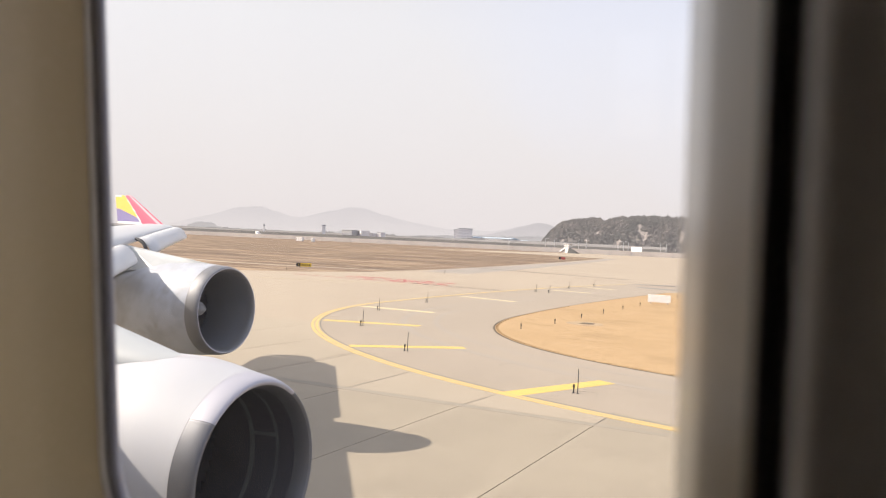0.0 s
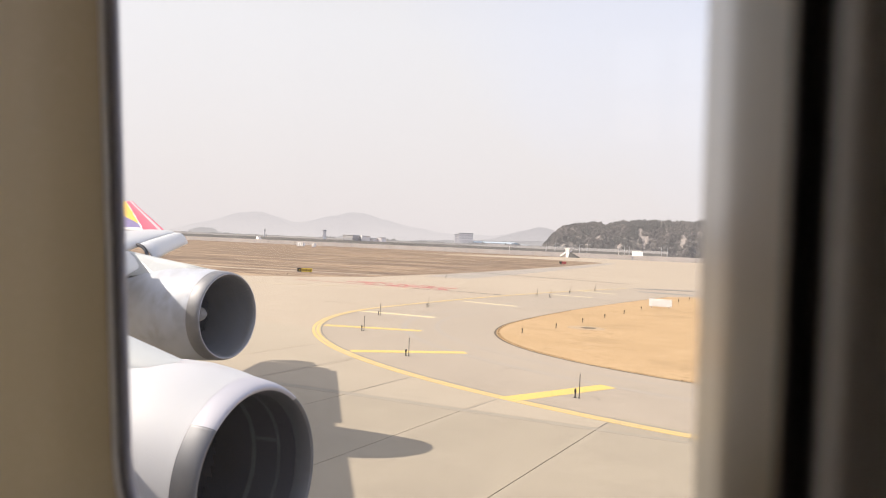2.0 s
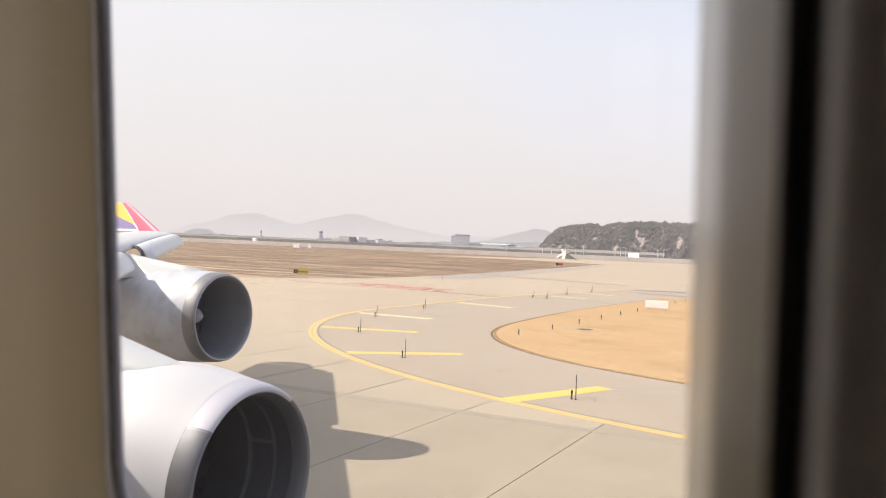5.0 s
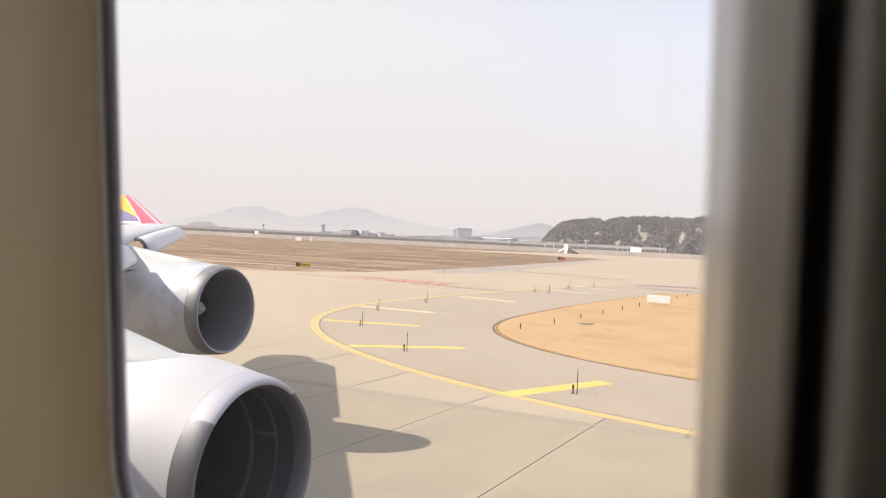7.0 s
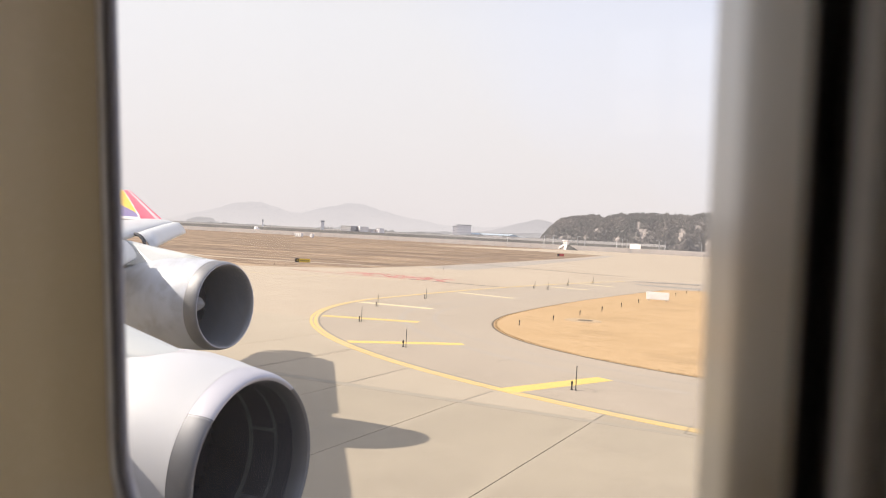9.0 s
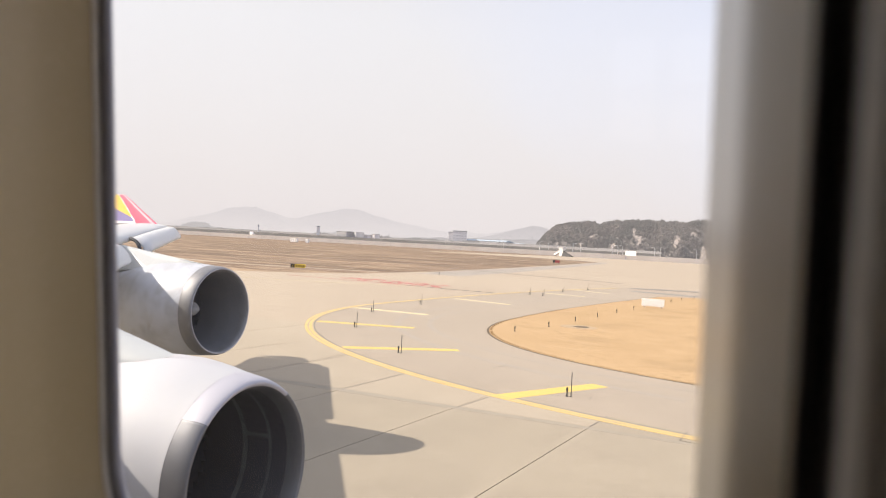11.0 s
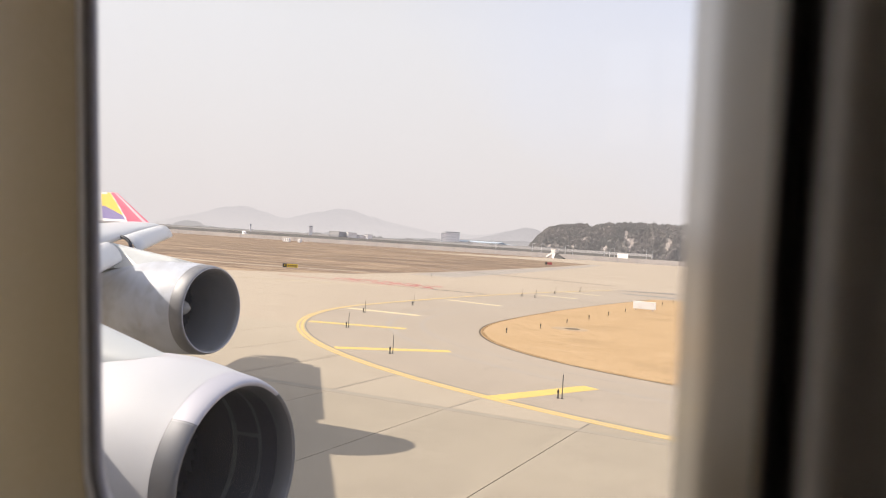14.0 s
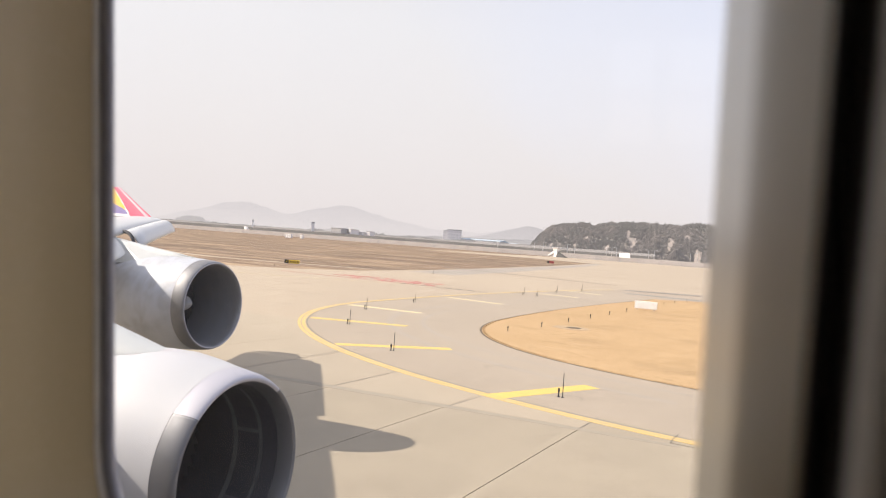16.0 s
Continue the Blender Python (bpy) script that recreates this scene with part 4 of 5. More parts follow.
X0, X1, Z0, Z1, RC = -0.2978, -0.022, 5.799, 6.225, 0.08


def outline(off, y, n=10):
    """The window's rounded outline, grown by off, at depth y, tilted with the wall."""
    pts, r = [], RC + off
    for cx, cz, a in ((X1 - RC, Z1 - RC, 0), (X0 + RC, Z1 - RC, 90), (X0 + RC, Z0 + RC, 180), (X1 - RC, Z0 + RC, 270)):
        for i in range(n + 1):
            t = radians(a + 90 * i / n)
            x, z = cx + r * math.cos(t), cz + r * math.sin(t)
            lean = 0.026 * min(max((X1 - x) / (X1 - X0), 0), 1.2) * (z - 6.0)
            bow = 0.0014 * min(max((x - X0) / (X1 - X0), 0), 1.2) * math.exp(-(((z - 5.975) / 0.075) ** 2))
            pts.append(TILT @ Vector((x + lean + bow, y, z)))
    return pts


def ring(prof):
    bm = bmesh.new()
    skin(bm, [outline(o, y) for o, y in prof])
    return bm


window = thing("window_1", "oval cabin window with a beige plastic reveal and dark rubber seal", "window", kind="structure")
part("reveal_lip", ring([(0.010, 0.20), (0.0055, 0.180), (0.0045, 0.172), (0.0062, 0.163), (0.0095, 0.145), (0.0126, 0.128)]), "polished", window, "glossy rounded inner lip of the reveal, paled as if lit", True)
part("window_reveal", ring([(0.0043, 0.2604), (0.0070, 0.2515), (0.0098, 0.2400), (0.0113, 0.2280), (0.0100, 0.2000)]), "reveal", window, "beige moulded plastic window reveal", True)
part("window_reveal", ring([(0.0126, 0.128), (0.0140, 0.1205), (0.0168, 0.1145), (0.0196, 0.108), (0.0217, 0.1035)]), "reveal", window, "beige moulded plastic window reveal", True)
part("trim_ring", ring([(0.0120, 0.2615), (0.0042, 0.2609), (0.0040, 0.2614), (0.0036, 0.2626), (0.0033, 0.2636), (0.0120, 0.2645)]), "trim", window, "grey inner trim ring", True)
part("seal", ring([(0.0100, 0.2642), (0.0028, 0.2638), (0.0009, 0.2640), (-0.0010, 0.2655), (0.0, 0.269), (0.006, 0.271), (0.048, 0.272)]), "rubber", window, "black rubber window seal", True)
bm = bmesh.new()
a = [bm.verts.new(p) for p in outline(0.044, 0.278)]
b = [bm.verts.new(p) for p in outline(0.044, 0.281)]
bm.faces.new(a)
bm.faces.new(b[::-1])
for i in range(len(a)):
    bm.faces.new((a[i], a[(i + 1) % len(a)], b[(i + 1) % len(b)], b[i]))
pane = part("pane", bm, "glass", window, "clear acrylic pane")
pane.visible_shadow = False
part("gap_ring", ring([(0.0217, 0.1037), (0.0224, 0.1085), (0.0255, 0.107), (0.0264, 0.095)]), "gap", window, "dark gap round the reveal", True)


def wall_with_hole(off, y, x0, x1, z0, z1):
    """Points from the window's outline out to a rectangle."""
    inner = outline(off, y)
    outer = []
    cx, cz = (X0 + X1) / 2, (Z0 + Z1) / 2
    n = len(inner)
    for i in range(n):
        q, f = divmod(i, n // 4)
        f = f / (n // 4 - 1)
        e = ((x1, cz), (x1, z1), (cx, z1)), ((cx, z1), (x0, z1), (x0, cz)), ((x0, cz), (x0, z0), (cx, z0)), ((cx, z0), (x1, z0), (x1, cz))
        p, c, s = e[q]
        xz = (p[0] + (c[0] - p[0]) * f * 2, p[1] + (c[1] - p[1]) * f * 2) if f < 0.5 else (c[0] + (s[0] - c[0]) * (f * 2 - 1), c[1] + (s[1] - c[1]) * (f * 2 - 1))
        outer.append(TILT @ Vector((xz[0], y, xz[1])))
    return inner, outer


# side panel: a soft turned-in edge at the gap, then the flat wall
bm = bmesh.new()
inner, outer = wall_with_hole(0.042, 0.080, -1.9, 9.8, 4.85, 7.25)
skin(bm, [outline(0.0264, 0.097), outline(0.0268, 0.085), outline(0.0285, 0.0805), inner, outer])
solid("wall_port", bm, "side", "grey-beige moulded cabin sidewall panel round the window", kind="structure", smooth=True)
bm = bmesh.new()
a, b = wall_with_hole(0.045, 0.284, -1.9, 9.8, 4.9, 6.75), wall_with_hole(0.0365, 0.300, -1.9, 9.8, 4.9, 6.75)
skin(bm, [a[1], a[0], b[0], b[1], a[1]])
solid("fuselage_skin", bm, "skin", "white painted fuselage skin with the window cut through", kind="structure")
# Unseen cabin shell: pale lining and dark floor shape the bounced light.
for nm, lo, hi, lab in (("ceiling", (-2, -6.3, 7.2), (9.8, 0.25, 7.3), "plain pale cabin ceiling"), ("floor", (-2, -6.3, 4.7), (9.8, 0.4, 4.85), "plain dark cabin floor"), ("wall_aft", (-2.05, -6.3, 4.7), (-1.9, 0.35, 7.3), "plain cabin bulkhead"), ("wall_forward", (9.7, -6.3, 4.7), (9.85, 0.35, 7.3), "plain cabin bulkhead")):
    bm = bmesh.new()
    box(bm, lo, hi)
    solid(nm, bm, "carpet" if nm == "floor" else "cabin", lab, kind="structure")
# far cabin wall, unseen; its row of windows is added to let light in
bm = bmesh.new()
xs = [-1.9]
for k in range(22):
    xs += [-1.45 + 0.508 * k, -1.45 + 0.508 * k + 0.38]
xs.append(9.8)
for k, (a, b) in enumerate(zip(xs, xs[1:])):
    if k % 2:
        box(bm, (a, -6.4, 4.7), (b, -6.3, 5.55))
        box(bm, (a, -6.4, 6.45), (b, -6.3, 7.3))
    else:
        box(bm, (a, -6.4, 4.7), (b, -6.3, 7.3))
solid("wall_starboard", bm, "cabin", "unseen plain cabin wall with window openings added to light the cabin", kind="structure")
# the hull above and below the cabin
for nm, a0, a1, lab in (("hull_crown", 20, 152, "white painted curved crown of the fuselage"), ("hull_belly", 204, 342, "white painted curved belly of the fuselage")):
    bm = bmesh.new()
    rows = []
    for x in np.linspace(-22, 9.9, 30):
        r = 3.3
        rows.append([(x, -3.0 + q * math.cos(radians(a)), 5.64 + q * math.sin(radians(a))) for q, aa in ((r, np.linspace(a0, a1, 40)), (r - 0.06, np.linspace(a1, a0, 40))) for a in aa])
    skin(bm, rows, caps=True)
    solid(nm, bm, "skin", lab, kind="structure", smooth=True)


# ---- the distance ----
def ridge(name, keys, r0, r1, mat, label, rough, seed, eye=0.0):
    """A range of hills in polar form: keys of (bearing from +y towards -x in degrees, height); with eye, it runs straight along x and keeps its apparent height."""
    bm = bmesh.new()
    bs = np.linspace(keys[0][0], keys[-1][0], 220)
    hs = np.interp(bs, [k[0] for k in keys], [k[1] for k in keys])
    hs = np.convolve(np.pad(hs, 3, "edge"), np.ones(7) / 7, "valid")
    rows = []
    for j, (f, g) in enumerate(((0, 0.0), (0.25, 0.55), (0.5, 0.86), (0.7, 1.0), (1.0, 0.0))):
        row = []
        for b, top in zip(bs, hs):
            h = top
            r = r0 + (r1 - r0) * f
            if eye:
                r, h = r / math.cos(radians(b)), 6 + (h - 6) / math.cos(radians(b)) * r0 / eye
            n = noise.fractal(Vector((b * 0.9, f * 2, seed)), 0.9, 2.1, 5)
            row.append((-r * math.sin(radians(b)), r * math.cos(radians(b)), max(h * g * (1 + rough * n * (0.4 if g == 1 else 1)), -2) - 1))
        rows.append(row)
    skin(bm, rows, closed=False)
    return solid(name, bm, mat, label, kind="structure", smooth=True)


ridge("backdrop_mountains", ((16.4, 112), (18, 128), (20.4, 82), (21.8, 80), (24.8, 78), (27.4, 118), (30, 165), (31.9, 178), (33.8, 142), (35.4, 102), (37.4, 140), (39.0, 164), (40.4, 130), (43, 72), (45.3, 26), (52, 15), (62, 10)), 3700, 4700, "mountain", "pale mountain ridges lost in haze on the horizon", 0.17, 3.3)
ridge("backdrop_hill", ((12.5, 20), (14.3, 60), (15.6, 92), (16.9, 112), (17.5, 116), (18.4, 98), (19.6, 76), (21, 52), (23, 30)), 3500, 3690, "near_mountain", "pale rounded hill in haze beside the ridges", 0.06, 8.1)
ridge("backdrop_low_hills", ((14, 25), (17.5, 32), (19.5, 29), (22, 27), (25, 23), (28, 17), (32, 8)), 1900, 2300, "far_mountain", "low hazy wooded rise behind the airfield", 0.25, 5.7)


# tree band and scrub along the far boundary
def clump(bm, c, w, h, rnd, n=5):
    """A ragged crown: a few small leafy facets over a stem."""
    for k in range(n):
        a = rnd.uniform(0, 6.28)
        p = Vector((c[0] + rnd.gauss(0, w * 0.33), c[1] + rnd.gauss(0, w * 0.33), c[2] + h * rnd.uniform(0.35, 0.95)))
        s = w * rnd.uniform(0.22, 0.45)
        v = [bm.verts.new(p + Vector((s * math.cos(a + i * 1.57 + rnd.uniform(-0.3, 0.3)), s * math.sin(a + i * 1.57), rnd.uniform(-0.2, 0.2) * s))) for i in range(4)]
        t = bm.verts.new(p + Vector((rnd.uniform(-0.3, 0.3) * s, rnd.uniform(-0.3, 0.3) * s, s * rnd.uniform(0.6, 1.2))))
        b = bm.verts.new(p - Vector((0, 0, s * rnd.uniform(0.5, 0.9))))
        for i in range(4):
            bm.faces.new((v[i], v[(i + 1) % 4], t))
            bm.faces.new((v[(i + 1) % 4], v[i], b))


def ray(bearing, r):
    return -r * math.sin(radians(bearing)), r * math.cos(radians(bearing))


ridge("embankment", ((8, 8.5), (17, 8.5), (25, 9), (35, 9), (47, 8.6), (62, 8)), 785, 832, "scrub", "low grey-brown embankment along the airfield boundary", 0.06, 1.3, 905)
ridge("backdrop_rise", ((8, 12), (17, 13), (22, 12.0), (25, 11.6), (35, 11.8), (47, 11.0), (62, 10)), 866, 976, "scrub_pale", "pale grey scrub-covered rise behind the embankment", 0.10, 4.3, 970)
rnd = random.Random(11)
bm = bmesh.new()
for k in range(900):
    b = rnd.uniform(14, 50)
    lift = 0.5 + noise.noise(Vector((b * 1.3, 0.7, 2.0))) + 0.5 * noise.noise(Vector((b * 4.1, 3.7, 2.0)))
    r = rnd.uniform(925, 945) / math.cos(radians(b))
    x, y = ray(b, r)
    clump(bm, (x, y, 6 + 1.6 * r / 1040), rnd.uniform(3.0, 6.5), max(0.8, 1.0 + 3.2 * lift) * rnd.uniform(0.7, 1.1), rnd, 4)
# the belt's haze is the glow of its material
solid("scrub_belt", bm, "far_scrub", "hazy grey-brown belt of scrub along the airfield boundary", kind="stuff")
bm = bmesh.new()
for b0, b1, h, r in ((41.2, 43.4, 22, 1500), (31.5, 33.0, 14, 1190), (15.2, 19.0, 17, 1060)):
    for k in range(90):
        b = rnd.uniform(b0, b1)
        e = 1 - abs((b - (b0 + b1) / 2) / (b1 - b0) * 2) ** 2
        clump(bm, (*ray(b, r + rnd.uniform(-20, 20)), -1), 12, h * (0.45 + 0.55 * e), rnd, 4)
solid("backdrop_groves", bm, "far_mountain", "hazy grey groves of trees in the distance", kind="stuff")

# boundary wall
WALL = [(x, 741 - 0.012 * x) for x in range(-1300, 301, 160)]
wall = thing("boundary_wall", "long pale concrete airfield boundary wall", "wall", kind="structure")
for (x0, y0), (x1, y1) in zip(WALL, WALL[1:]):
    n = max(1, int(math.hypot(x1 - x0, y1 - y0) / 18))
    hh = 4.6
    for k in range(n):
        bm = bmesh.new()
        ribbon(bm, [(x0 + (x1 - x0) * (k + 0.003) / n, y0 + (y1 - y0) * (k + 0.003) / n), (x0 + (x1 - x0) * (k + 0.997) / n, y0 + (y1 - y0) * (k + 0.997) / n)], 0.4, -0.1, hh)
        part("wall_panel", bm, "concrete_wall", wall)
        bm = bmesh.new()
        rod(bm, (x0 + (x1 - x0) * k / n, y0 + (y1 - y0) * k / n - 0.4, -0.1), (x0 + (x1 - x0) * k / n, y0 + (y1 - y0) * k / n - 0.4, hh + 0.3), 0.12, 0.12, 6)
        part("wall_post", bm, "concrete_wall", wall)


def block(name, x, y, w, d, h, turn, mat, label, z=-0.1, storeys=0, bays=0, roof="far_grey", category="building", pitch=0.0, pane="far_dark"):
    t = thing(name, label, category, pose(x, y, z, 0, 0, turn))
    bm = bmesh.new()
    box(bm, (-w / 2, -d / 2, 0), (w / 2, d / 2, h), min(w, h) * 0.01)
    shell = part("wall", bm, mat, t)
    bm = bmesh.new()
    if pitch:
        skin(bm, [[(s * (w / 2 + 0.5), -d / 2 - 0.5, h), (s * (w / 2 + 0.5), -d / 2 - 0.5, h + 0.3), (s * (w / 2 + 0.5), 0, h + pitch), (s * (w / 2 + 0.5), d / 2 + 0.5, h)] for s in (-1, 1)], caps=True)
    else:
        box(bm, (-w / 2 - 0.3, -d / 2 - 0.3, h), (w / 2 + 0.3, d / 2 + 0.3, h + h * 0.05))
    part("roof", bm, roof, t)
    for i in range(storeys):
        for j in range(bays):
            bm = bmesh.new()
            x0, z0 = -w / 2 + w * (j + 0.2) / bays, h * (i + 0.3) / storeys
            box(bm, (x0, -d / 2 - 0.12, z0), (x0 + 0.6 * w / bays, -d / 2 + 0.1, z0 + 0.45 * h / storeys))
            part("window", bm, pane, shell)
    return t


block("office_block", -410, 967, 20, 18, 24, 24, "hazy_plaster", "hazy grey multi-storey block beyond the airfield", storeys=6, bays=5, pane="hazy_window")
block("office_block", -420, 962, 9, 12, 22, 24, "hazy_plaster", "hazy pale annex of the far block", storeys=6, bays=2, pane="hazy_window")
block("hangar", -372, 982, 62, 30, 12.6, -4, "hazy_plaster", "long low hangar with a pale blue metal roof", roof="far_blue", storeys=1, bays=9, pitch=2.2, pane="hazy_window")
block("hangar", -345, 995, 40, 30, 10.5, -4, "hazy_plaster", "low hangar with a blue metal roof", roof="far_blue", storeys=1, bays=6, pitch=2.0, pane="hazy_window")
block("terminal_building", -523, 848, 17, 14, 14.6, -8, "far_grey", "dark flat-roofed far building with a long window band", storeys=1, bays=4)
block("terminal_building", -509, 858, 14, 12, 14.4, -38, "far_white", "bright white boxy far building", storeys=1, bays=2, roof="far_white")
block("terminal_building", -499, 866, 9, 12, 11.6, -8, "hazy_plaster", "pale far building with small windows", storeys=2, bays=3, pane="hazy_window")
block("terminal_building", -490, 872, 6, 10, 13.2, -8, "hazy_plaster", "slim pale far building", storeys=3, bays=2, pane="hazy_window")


def tower(x, y, h, w, head, label):
    """A slab-like shaft with a dark head of height head."""
    t = thing("control_tower", label, "tower", pose(x, y, -0.1, 0, 0, 33))
    bm = bmesh.new()
    box(bm, (-w * 0.5, -w * 0.4, 0), (w * 0.5, w * 0.4, h - head), 0.15)
    part("shaft", bm, "hazy_plaster", t)
    bm = bmesh.new()
    box(bm, (-w * 0.52, -w * 0.42, h - head), (w * 0.52, w * 0.42, h - 0.4), 0.1)
    part("cab", bm, "far_dark", t)
    bm = bmesh.new()
    box(bm, (-w * 0.55, -w * 0.45, h - 0.4), (w * 0.55, w * 0.45, h), 0.1)
    part("roof", bm, "far_grey", t)
    bm = bmesh.new()
    rod(bm, (-w * 0.9, 0, h - 1.2), (-w * 0.4, 0, h - 1.2), 0.12, 0.12, 6)
    rod(bm, (-w * 0.9, 0, h - 1.8), (-w * 0.9, 0, h + 0.6), 0.1, 0.1, 6)
    part("aerial", bm, "far_grey", t)
    return t


tower(-554, 832, 20.5, 4.4, 1.6, "grey slab-like far control tower")
tower(-654, 836, 18.5, 1.6, 3.0, "slim far radar mast with a dark head")


# white hut with a sloping chute on the field
hut = thing("white_hut", "small white raised hut with a sloping side ramp", "hut", pose(-192.5, 709, -0.05, 0, 0, -24) @ Matrix.Scale(1.11, 4))
bm = bmesh.new()
box(bm, (-2.2, -2, 5.6), (2.6, 2, 7.6), 0.1)
cabin = part("cabin", bm, "far_white", hut)
bm = bmesh.new()
box(bm, (-3, -2.6, 7.6), (3.4, 2.6, 8.1), 0.1)
part("roof", bm, "far_white", cabin)
bm = bmesh.new()
box(bm, (-1.6, -1.5, 0), (2.0, 1.5, 5.6), 0.1)
part("base", bm, "far_white", hut)
bm = bmesh.new()
skin(bm, [[(-2, -1.2, 3.6), (-2, 1.2, 3.6), (-2, 1.2, 5.4), (-2, -1.2, 5.4)], [(-8, -1.2, 0.2), (-8, 1.2, 0.2), (-8, 1.2, 1.8), (-8, -1.2, 1.8)]], caps=True)
part("ramp", bm, "far_white", hut)
bm = bmesh.new()
skin(bm, [[(2, -3, 0), (2, 3, 0), (2, 1, 4.6), (2, -1, 4.6)], [(11, -3, 0), (11, 3, 0), (11, 0.6, 0.8), (11, -0.6, 0.8)]], caps=True)
part("bank", bm, "scrub", hut, "dark earth bank")

# hoarding and street lamps beyond the wall
hoarding = thing("hoarding", "blank white hoarding on posts before the wall", "hoarding", pose(-131, 730, -0.05, 0, 0, -22) @ Matrix.Scale(0.95, 4))
bm = bmesh.new()
box(bm, (-6.2, -0.3, 4.4), (6.2, 0.3, 9.0), 0.05)
part("panel", bm, "far_white", hoarding)
for s in (-4.5, 4.5):
    bm = bmesh.new()
    rod(bm, (s, 0.4, 0), (s, 0.4, 8.6), 0.2, 0.2, 6)
    part("post", bm, "far_grey", hoarding)


def lamp(x, y, h):
    t = thing("street_lamp", "tall pale street lamp with a curved arm", "street lamp", pose(x, y, -0.1, 0, 0, 12), group="street lamps")
    bm = bmesh.new()
    rod(bm, (0, 0, 0), (0, 0, h), 0.28, 0.16, 6)
    pole = part("pole", bm, "pole", t)
    bm = bmesh.new()
    rod(bm, (0, 0, h), (0.9, 0, h + 0.5), 0.15, 0.12, 6)
    rod(bm, (0.9, 0, h + 0.5), (2.2, 0, h + 0.45), 0.12, 0.12, 6)
    part("arm", bm, "pole", pole)
    bm = bmesh.new()
    box(bm, (2.0, -0.25, h + 0.2), (3.3, 0.25, h + 0.5), 0.05)
    part("head", bm, "far_white", pole)
    return t


first = lamp(-193, 752, 13.2)
for x, y in ((-169, 686), (-141, 692), (-136, 692), (-132, 694), (-104, 698), (-99, 698), (-68, 700), (-62, 700), (-30, 702), (-24, 702), (-205, 676), (-197, 678), (10, 704), (18, 704), (-238, 668)):
    copy_thing(first, pose(x * 1.1, y * 1.1, -0.1, 0, 0, 12 if int(x) % 2 else 190))


def van(x, y, w, h, mat, label):
    t = thing("container", label, "container", pose(x, y, -0.06, 0, 0, -6))
    bm = bmesh.new()
    box(bm, (-w / 2, -1.2, 0.3), (w / 2, 1.2, h), 0.05)
    part("body", bm, mat, t)
    bm = bmesh.new()
    box(bm, (-w / 2 + 0.3, -0.9, 0), (w / 2 - 0.3, 0.9, 0.3))
    part("base", bm, "far_grey", t)
    for k in range(3):
        bm = bmesh.new()
        box(bm, (-w / 2 + w * (k + 0.25) / 3, -1.24, 0.6), (-w / 2 + w * (k + 0.6) / 3, -1.18, h - 0.4))
        part("panel", bm, "far_grey", t)
    return t


van(-412, 580, 7.5, 3.6, "far_white", "white equipment container with grey doors by the far wall")
van(-397.5, 580, 3.0, 3.4, "far_white", "small white equipment container by the far wall")
shed = thing("white_shed", "white boat-shaped shed with a grey annex behind the far wall", "shed", pose(-606, 762, -0.06, 0, 0, -38) @ Matrix.Diagonal((1.1, 0.8, 1.05, 1)))
bm = bmesh.new()
skin(bm, [[(-4.2, y, 7.6), (4.0, y, 7.0), (4.0, y, 4.0), (-2.4, y, 4.0)] for y in (-2, 2)], caps=True)
part("body", bm, "far_white", shed)
for x in (-1.6, 3.2):
    bm = bmesh.new()
    rod(bm, (x, 0, 0), (x, 0, 4.1), 0.5, 0.5, 6)
    part("pier", bm, "far_grey", shed)
bm = bmesh.new()
box(bm, (4.0, -2, 0), (10, 2, 5.4), 0.1)
part("annex", bm, "hazy_plaster", shed)

# slim posts of the inner fence line
def fence_post(x, y, h, r, mat):
    t = thing("fence_post", "slim grey perimeter post standing before the far wall", "post", pose(x, y, -0.06), group="perimeter posts")
    bm = bmesh.new()
    rod(bm, (0, 0, 0), (0, 0, h), r, r * 0.8, 6)
    part("post", bm, mat, t)
    bm = bmesh.new()
    box(bm, (-r * 1.8, -r * 1.8, h), (r * 1.8, r * 1.8, h + 0.35), 0.03)
    part("cap", bm, mat, t)
    return t


rnd = random.Random(31)
thin_post = fence_post(-560, 700, 2.4, 0.13, "far_grey")
for k in range(26):
    copy_thing(thin_post, pose(-545 + 21.5 * k + rnd.uniform(-8, 8), 700 + rnd.uniform(-14, 14), -0.06))
for x, y in ((-383, 700), (-295, 700), (-128, 690)):
    fence_post(x, y, 3.0, 0.42, "far_dark")

# wooded hill with pale rock faces
def crest(x):
    """Height of the hill along its length."""
    h = np.interp(x, [-309, -300, -291, -280, -264, -240, -222, -209, -160, -123, -85, 225], [0, 14, 27, 37, 40, 41.5, 39, 45, 47.5, 46, 50, 48])
    return float(h) + min(h, 10) * 0.12 * (noise.noise(Vector((x * 0.05, 3.1, 0))) + noise.noise(Vector((x * 0.12, 1.7, 0))))


def slope(x, f):
    """A place on the hillside: x along it, f from its foot to beyond its crest."""
    g = min(1.0, f * 2.2) if f < 0.75 else 1 - (f - 0.75) * 1.2
    n = noise.fractal(Vector((x * 0.03, f * 4, 2.2)), 0.8, 2.0, 5)
    h = crest(x) * (math.sin(min(g, 1) * math.pi / 2) ** 0.7)
    return Vector((x + 5 * n, 955 + 0.05 * x + 130 * f + 9 * n, max(h + 4 * n * (0.3 < f), 0) - 1))


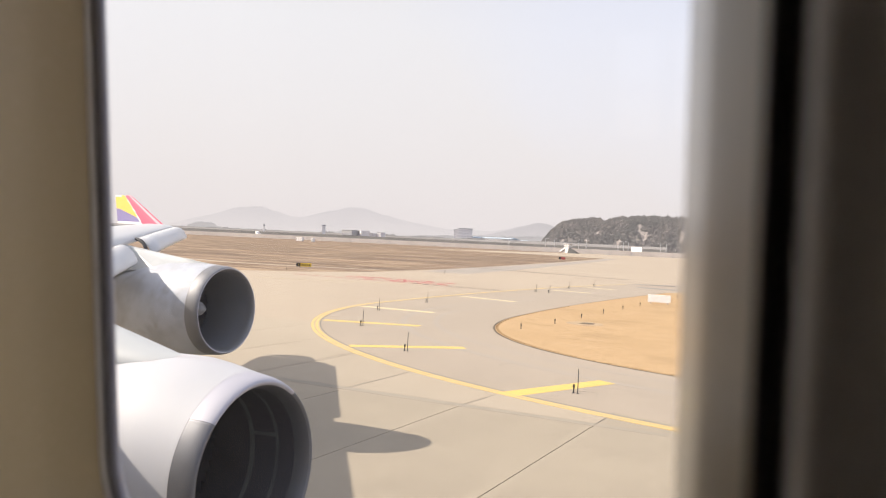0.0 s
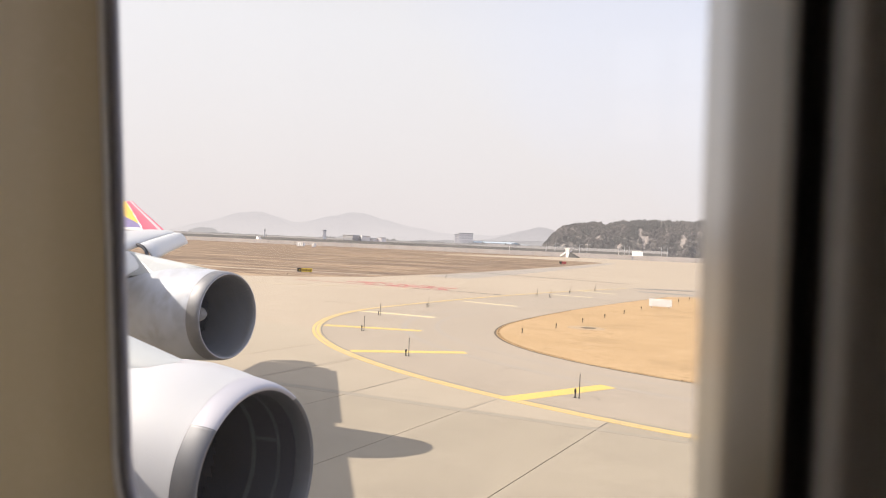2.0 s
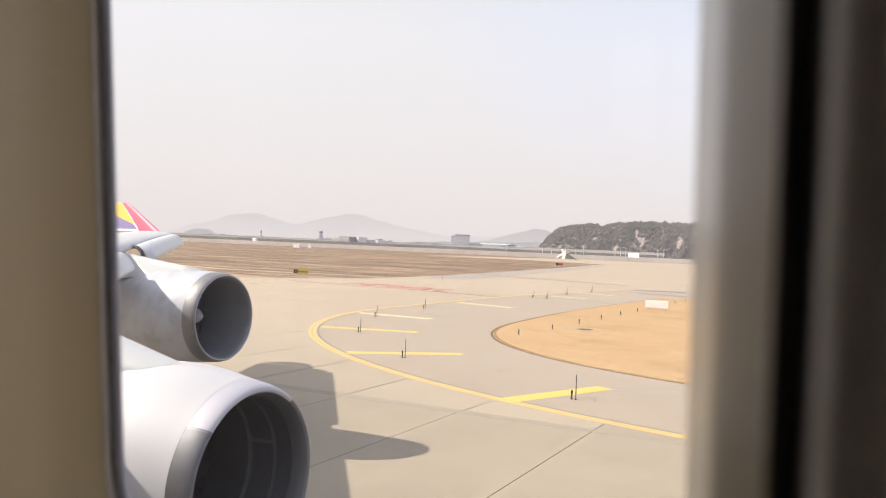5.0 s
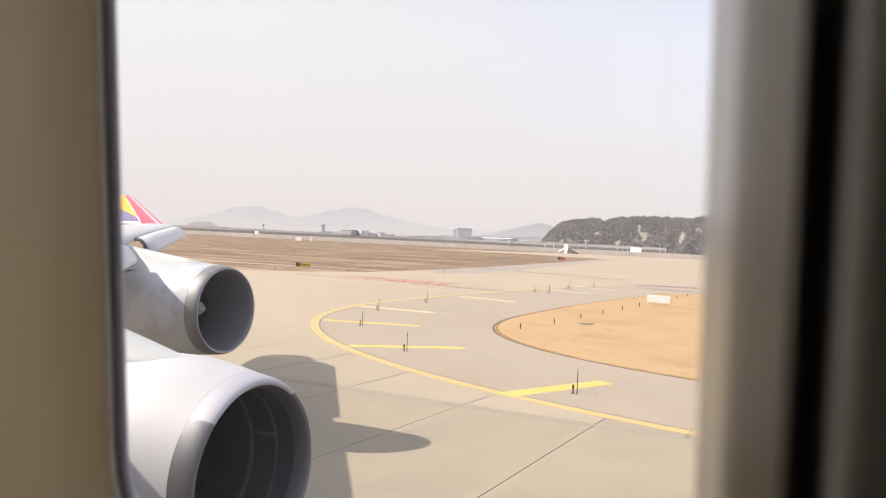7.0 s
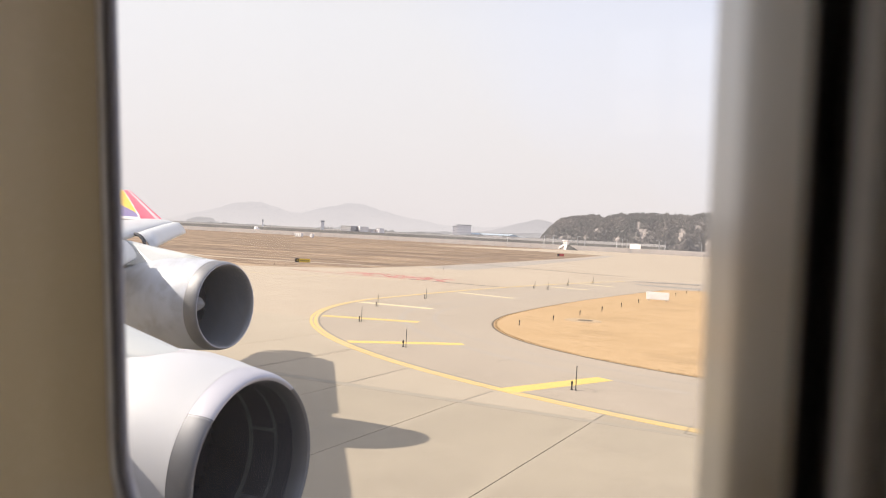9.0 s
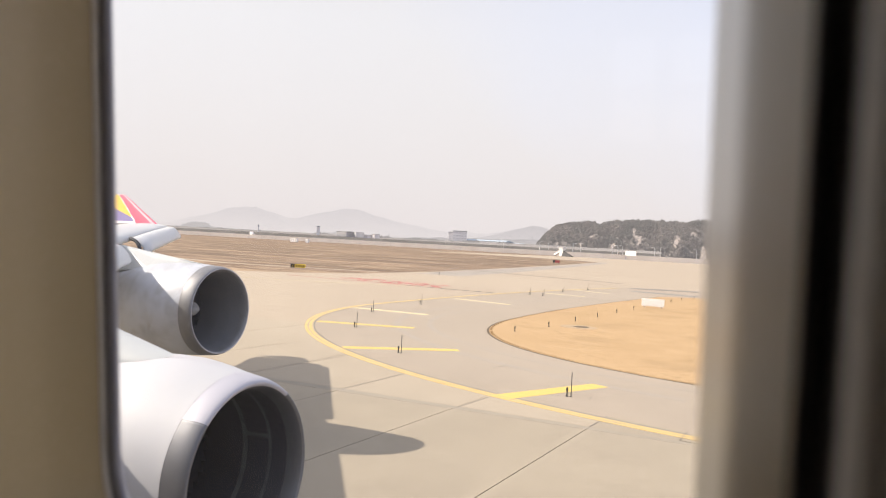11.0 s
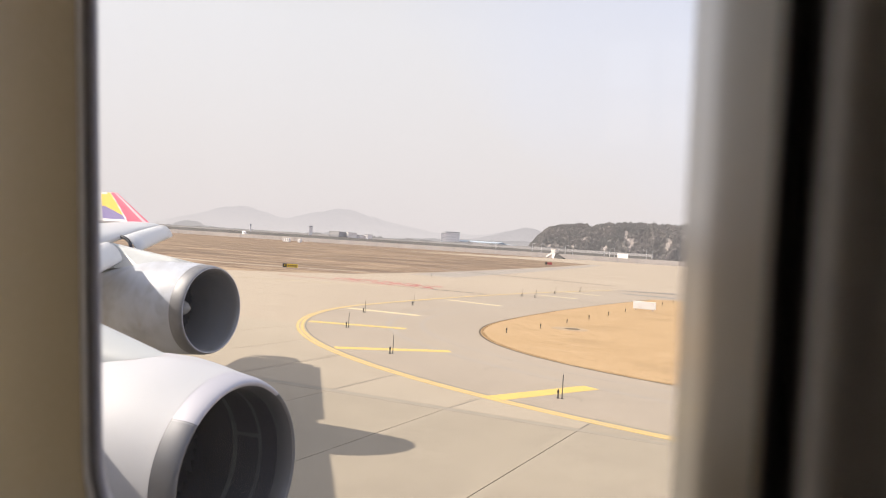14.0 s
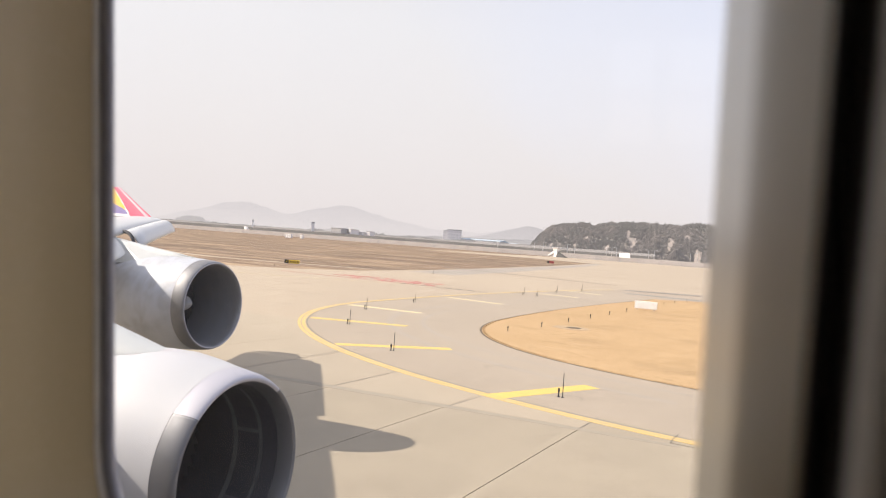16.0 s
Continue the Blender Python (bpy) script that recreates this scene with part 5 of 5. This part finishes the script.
CLIFFS = ((-296, 0.05, 9, 0.06), (-262, 0.04, 4, 0.05), (-236, 0.08, 6, 0.10), (-222, 0.16, 4, 0.07), (-196, 0.06, 5, 0.05), (-172, 0.18, 4, 0.14), (-164, 0.10, 6, 0.10), (-118, 0.12, 5.5, 0.11), (-101, 0.17, 5, 0.10), (-88, 0.05, 11, 0.10), (-40, 0.12, 9, 0.12), (20, 0.08, 10, 0.10), (70, 0.14, 8, 0.12))


def bare(x, f):
    """Above 0 where rock shows through the trees."""
    m = 0.55 * noise.fractal(Vector((x * 0.16, f * 16, 9.4)), 0.8, 2.0, 4)
    return max(1 - math.hypot((x - cx) / w, (f - cf) / d) for cx, cf, w, d in CLIFFS) + m - 0.42


bm = bmesh.new()
rows, rocky = [], []
for j in range(70):
    f = (j / 69) ** 1.3
    row = []
    for i in range(500):
        x = -336 + 566 * i / 499
        p = slope(x, f)
        m = noise.fractal(Vector((x * 0.3, f * 30, 6.2)), 0.9, 2.0, 4)
        rock = bare(x, f)
        rocky.append(rock > 0)
        p += Vector((0, -(1.6 + 1.4 * m if rock > 0 else 0.25 * m), 0.2 * m))
        row.append(p)
    rows.append(row)
skin(bm, rows, closed=False, mats=lambda k, i: 1 if rocky[k * 500 + i] else 0)
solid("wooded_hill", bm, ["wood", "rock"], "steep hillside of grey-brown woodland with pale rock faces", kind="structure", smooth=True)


ICO = bmesh.new()
bmesh.ops.create_icosphere(ICO, subdivisions=1, radius=1.0)
LUMP_V = np.array([v.co for v in ICO.verts])
LUMP_F = np.array([[v.index for v in f.verts] for f in ICO.faces])
ICO.free()


def crown(wood, foot, w, h, rnd, n, spire):
    """One far tree, added to the lists of points and faces: a thin stem under a ragged crown of leafy lumps."""
    pts, faces = wood
    k = len(pts)
    pts += [foot + Vector((-0.15, 0, -0.5)), foot + Vector((0.15, 0, -0.5)), foot + Vector((0, 0, h * 0.7))]
    faces.append((k, k + 1, k + 2))
    for j in range(n):
        u = (j + rnd.random()) / n
        z = h * (0.3 + 0.66 * u)
        r = w * 0.36 * ((1.05 - u) if spire else math.sin(math.pi * (0.25 + 0.6 * u)))
        a = rnd.uniform(0, 6.28)
        c = np.array((foot.x + r * math.cos(a), foot.y + r * math.sin(a), foot.z + z))
        q = w * rnd.uniform(0.13, 0.26) * (1.1 - 0.55 * u if spire else 1.0)
        k = len(pts)
        grow = np.array([rnd.uniform(0.55, 1.25) for _ in LUMP_V])[:, None]
        pts.extend(c + LUMP_V * grow * q)
        faces.extend(map(tuple, LUMP_F + k))


rnd = random.Random(21)
woods = {"crown": ([], []), "pine": ([], [])}
for k in range(6000):
    x, f = rnd.uniform(-306, -30) if k % 7 else rnd.uniform(-30, 180), rnd.random() * 0.52
    if bare(x, f) > -0.02:
        continue
    grove = noise.noise(Vector((x * 0.03, f * 6, 4.4))) + rnd.uniform(-0.35, 0.35)
    kind = "pine" if grove > -0.05 else "crown"
    p = slope(x, f)
    h = rnd.uniform(3.0, 5.5) * min(1.0, crest(x) / 25)
    crown(woods[kind], p, rnd.uniform(2.4, 4.3), h, rnd, 7, kind == "pine" and rnd.random() < 0.4)
for k in range(130):
    x = rnd.choice((rnd.uniform(-20, 180), rnd.uniform(-295, 180)))
    p = slope(x, rnd.uniform(0.42, 0.5))
    crown(woods["pine"], p, rnd.uniform(2.4, 4.4), rnd.uniform(4.5, 7.0), rnd, 9, rnd.random() < 0.5)
for kind, nm, lab in (("crown", "hill_trees", "bare grey-brown winter trees covering the hillside"), ("pine", "hill_pines", "dull hazy green pines covering the hillside")):
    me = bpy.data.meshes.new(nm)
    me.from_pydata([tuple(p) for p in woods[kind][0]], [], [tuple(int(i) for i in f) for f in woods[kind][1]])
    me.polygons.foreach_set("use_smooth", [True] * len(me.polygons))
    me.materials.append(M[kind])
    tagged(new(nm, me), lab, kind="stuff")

# ---- runway slabs ----
base = bmesh.new()
plate(base, [rwy(-66, -30), rwy(66, -30), rwy(66, 25.5), rwy(2, 25.5), (-12, 29.0), (-38, 30), (-40, 46), (-66, 46)], -0.05, -0.022)
runway = solid("runway", base, "joint", "tan grooved concrete runway of square slabs with dark joints", kind="structure")
PX, PY = 4.97, 5.75


def slab_mesh(name, w, d):
    bm = bmesh.new()
    e, s = 0.016, 0.0
    for x0, x1, mi in ((-w / 2 + 0.3, w / 2 - 0.3, 0), (-w / 2 + e, -w / 2 + 0.3, 1), (w / 2 - 0.3, w / 2 - e, 1)):
        v = [bm.verts.new(p) for p in ((x0, -d / 2 + s, 0), (x1, -d / 2 + s, 0), (x1, d / 2 - s, 0), (x0, d / 2 - s, 0))]
        for q in v:
            q.co.x += 0.05 * q.co.y
        bm.faces.new(v).material_index = mi
        lo = [bm.verts.new(q.co - Vector((0, 0, 0.03))) for q in v]
        for i in range(4):
            bm.faces.new((v[i], lo[i], lo[(i + 1) % 4], v[(i + 1) % 4])).material_index = mi
    return mesh(name, bm, ["slab", "strip"])


SLAB = slab_mesh("slab", PX, PY)
PLAIN = slab_mesh("shoulder_slab", PX, PY)
PLAIN.materials[0] = M["shoulder"]
PLAIN.materials[1] = M["shoulder"]
for i in range(-13, 13):
    for j in range(-2, 8):
        x, y = -0.33 + PX * (i + 0.5) - 0.05 * 25 - 1.05, 25.55 - PY * (4.5 - j)
        if j > 4 and not (j == 5 and x < -9) and not (j == 6 and x < -19) and not (j == 7 and x < -28):
            continue
        ob = new("slab", SLAB if j <= 4 else PLAIN)
        ob.parent = runway
        ob.matrix_basis = RW @ pose(x + 0.05 * y, y, 0)
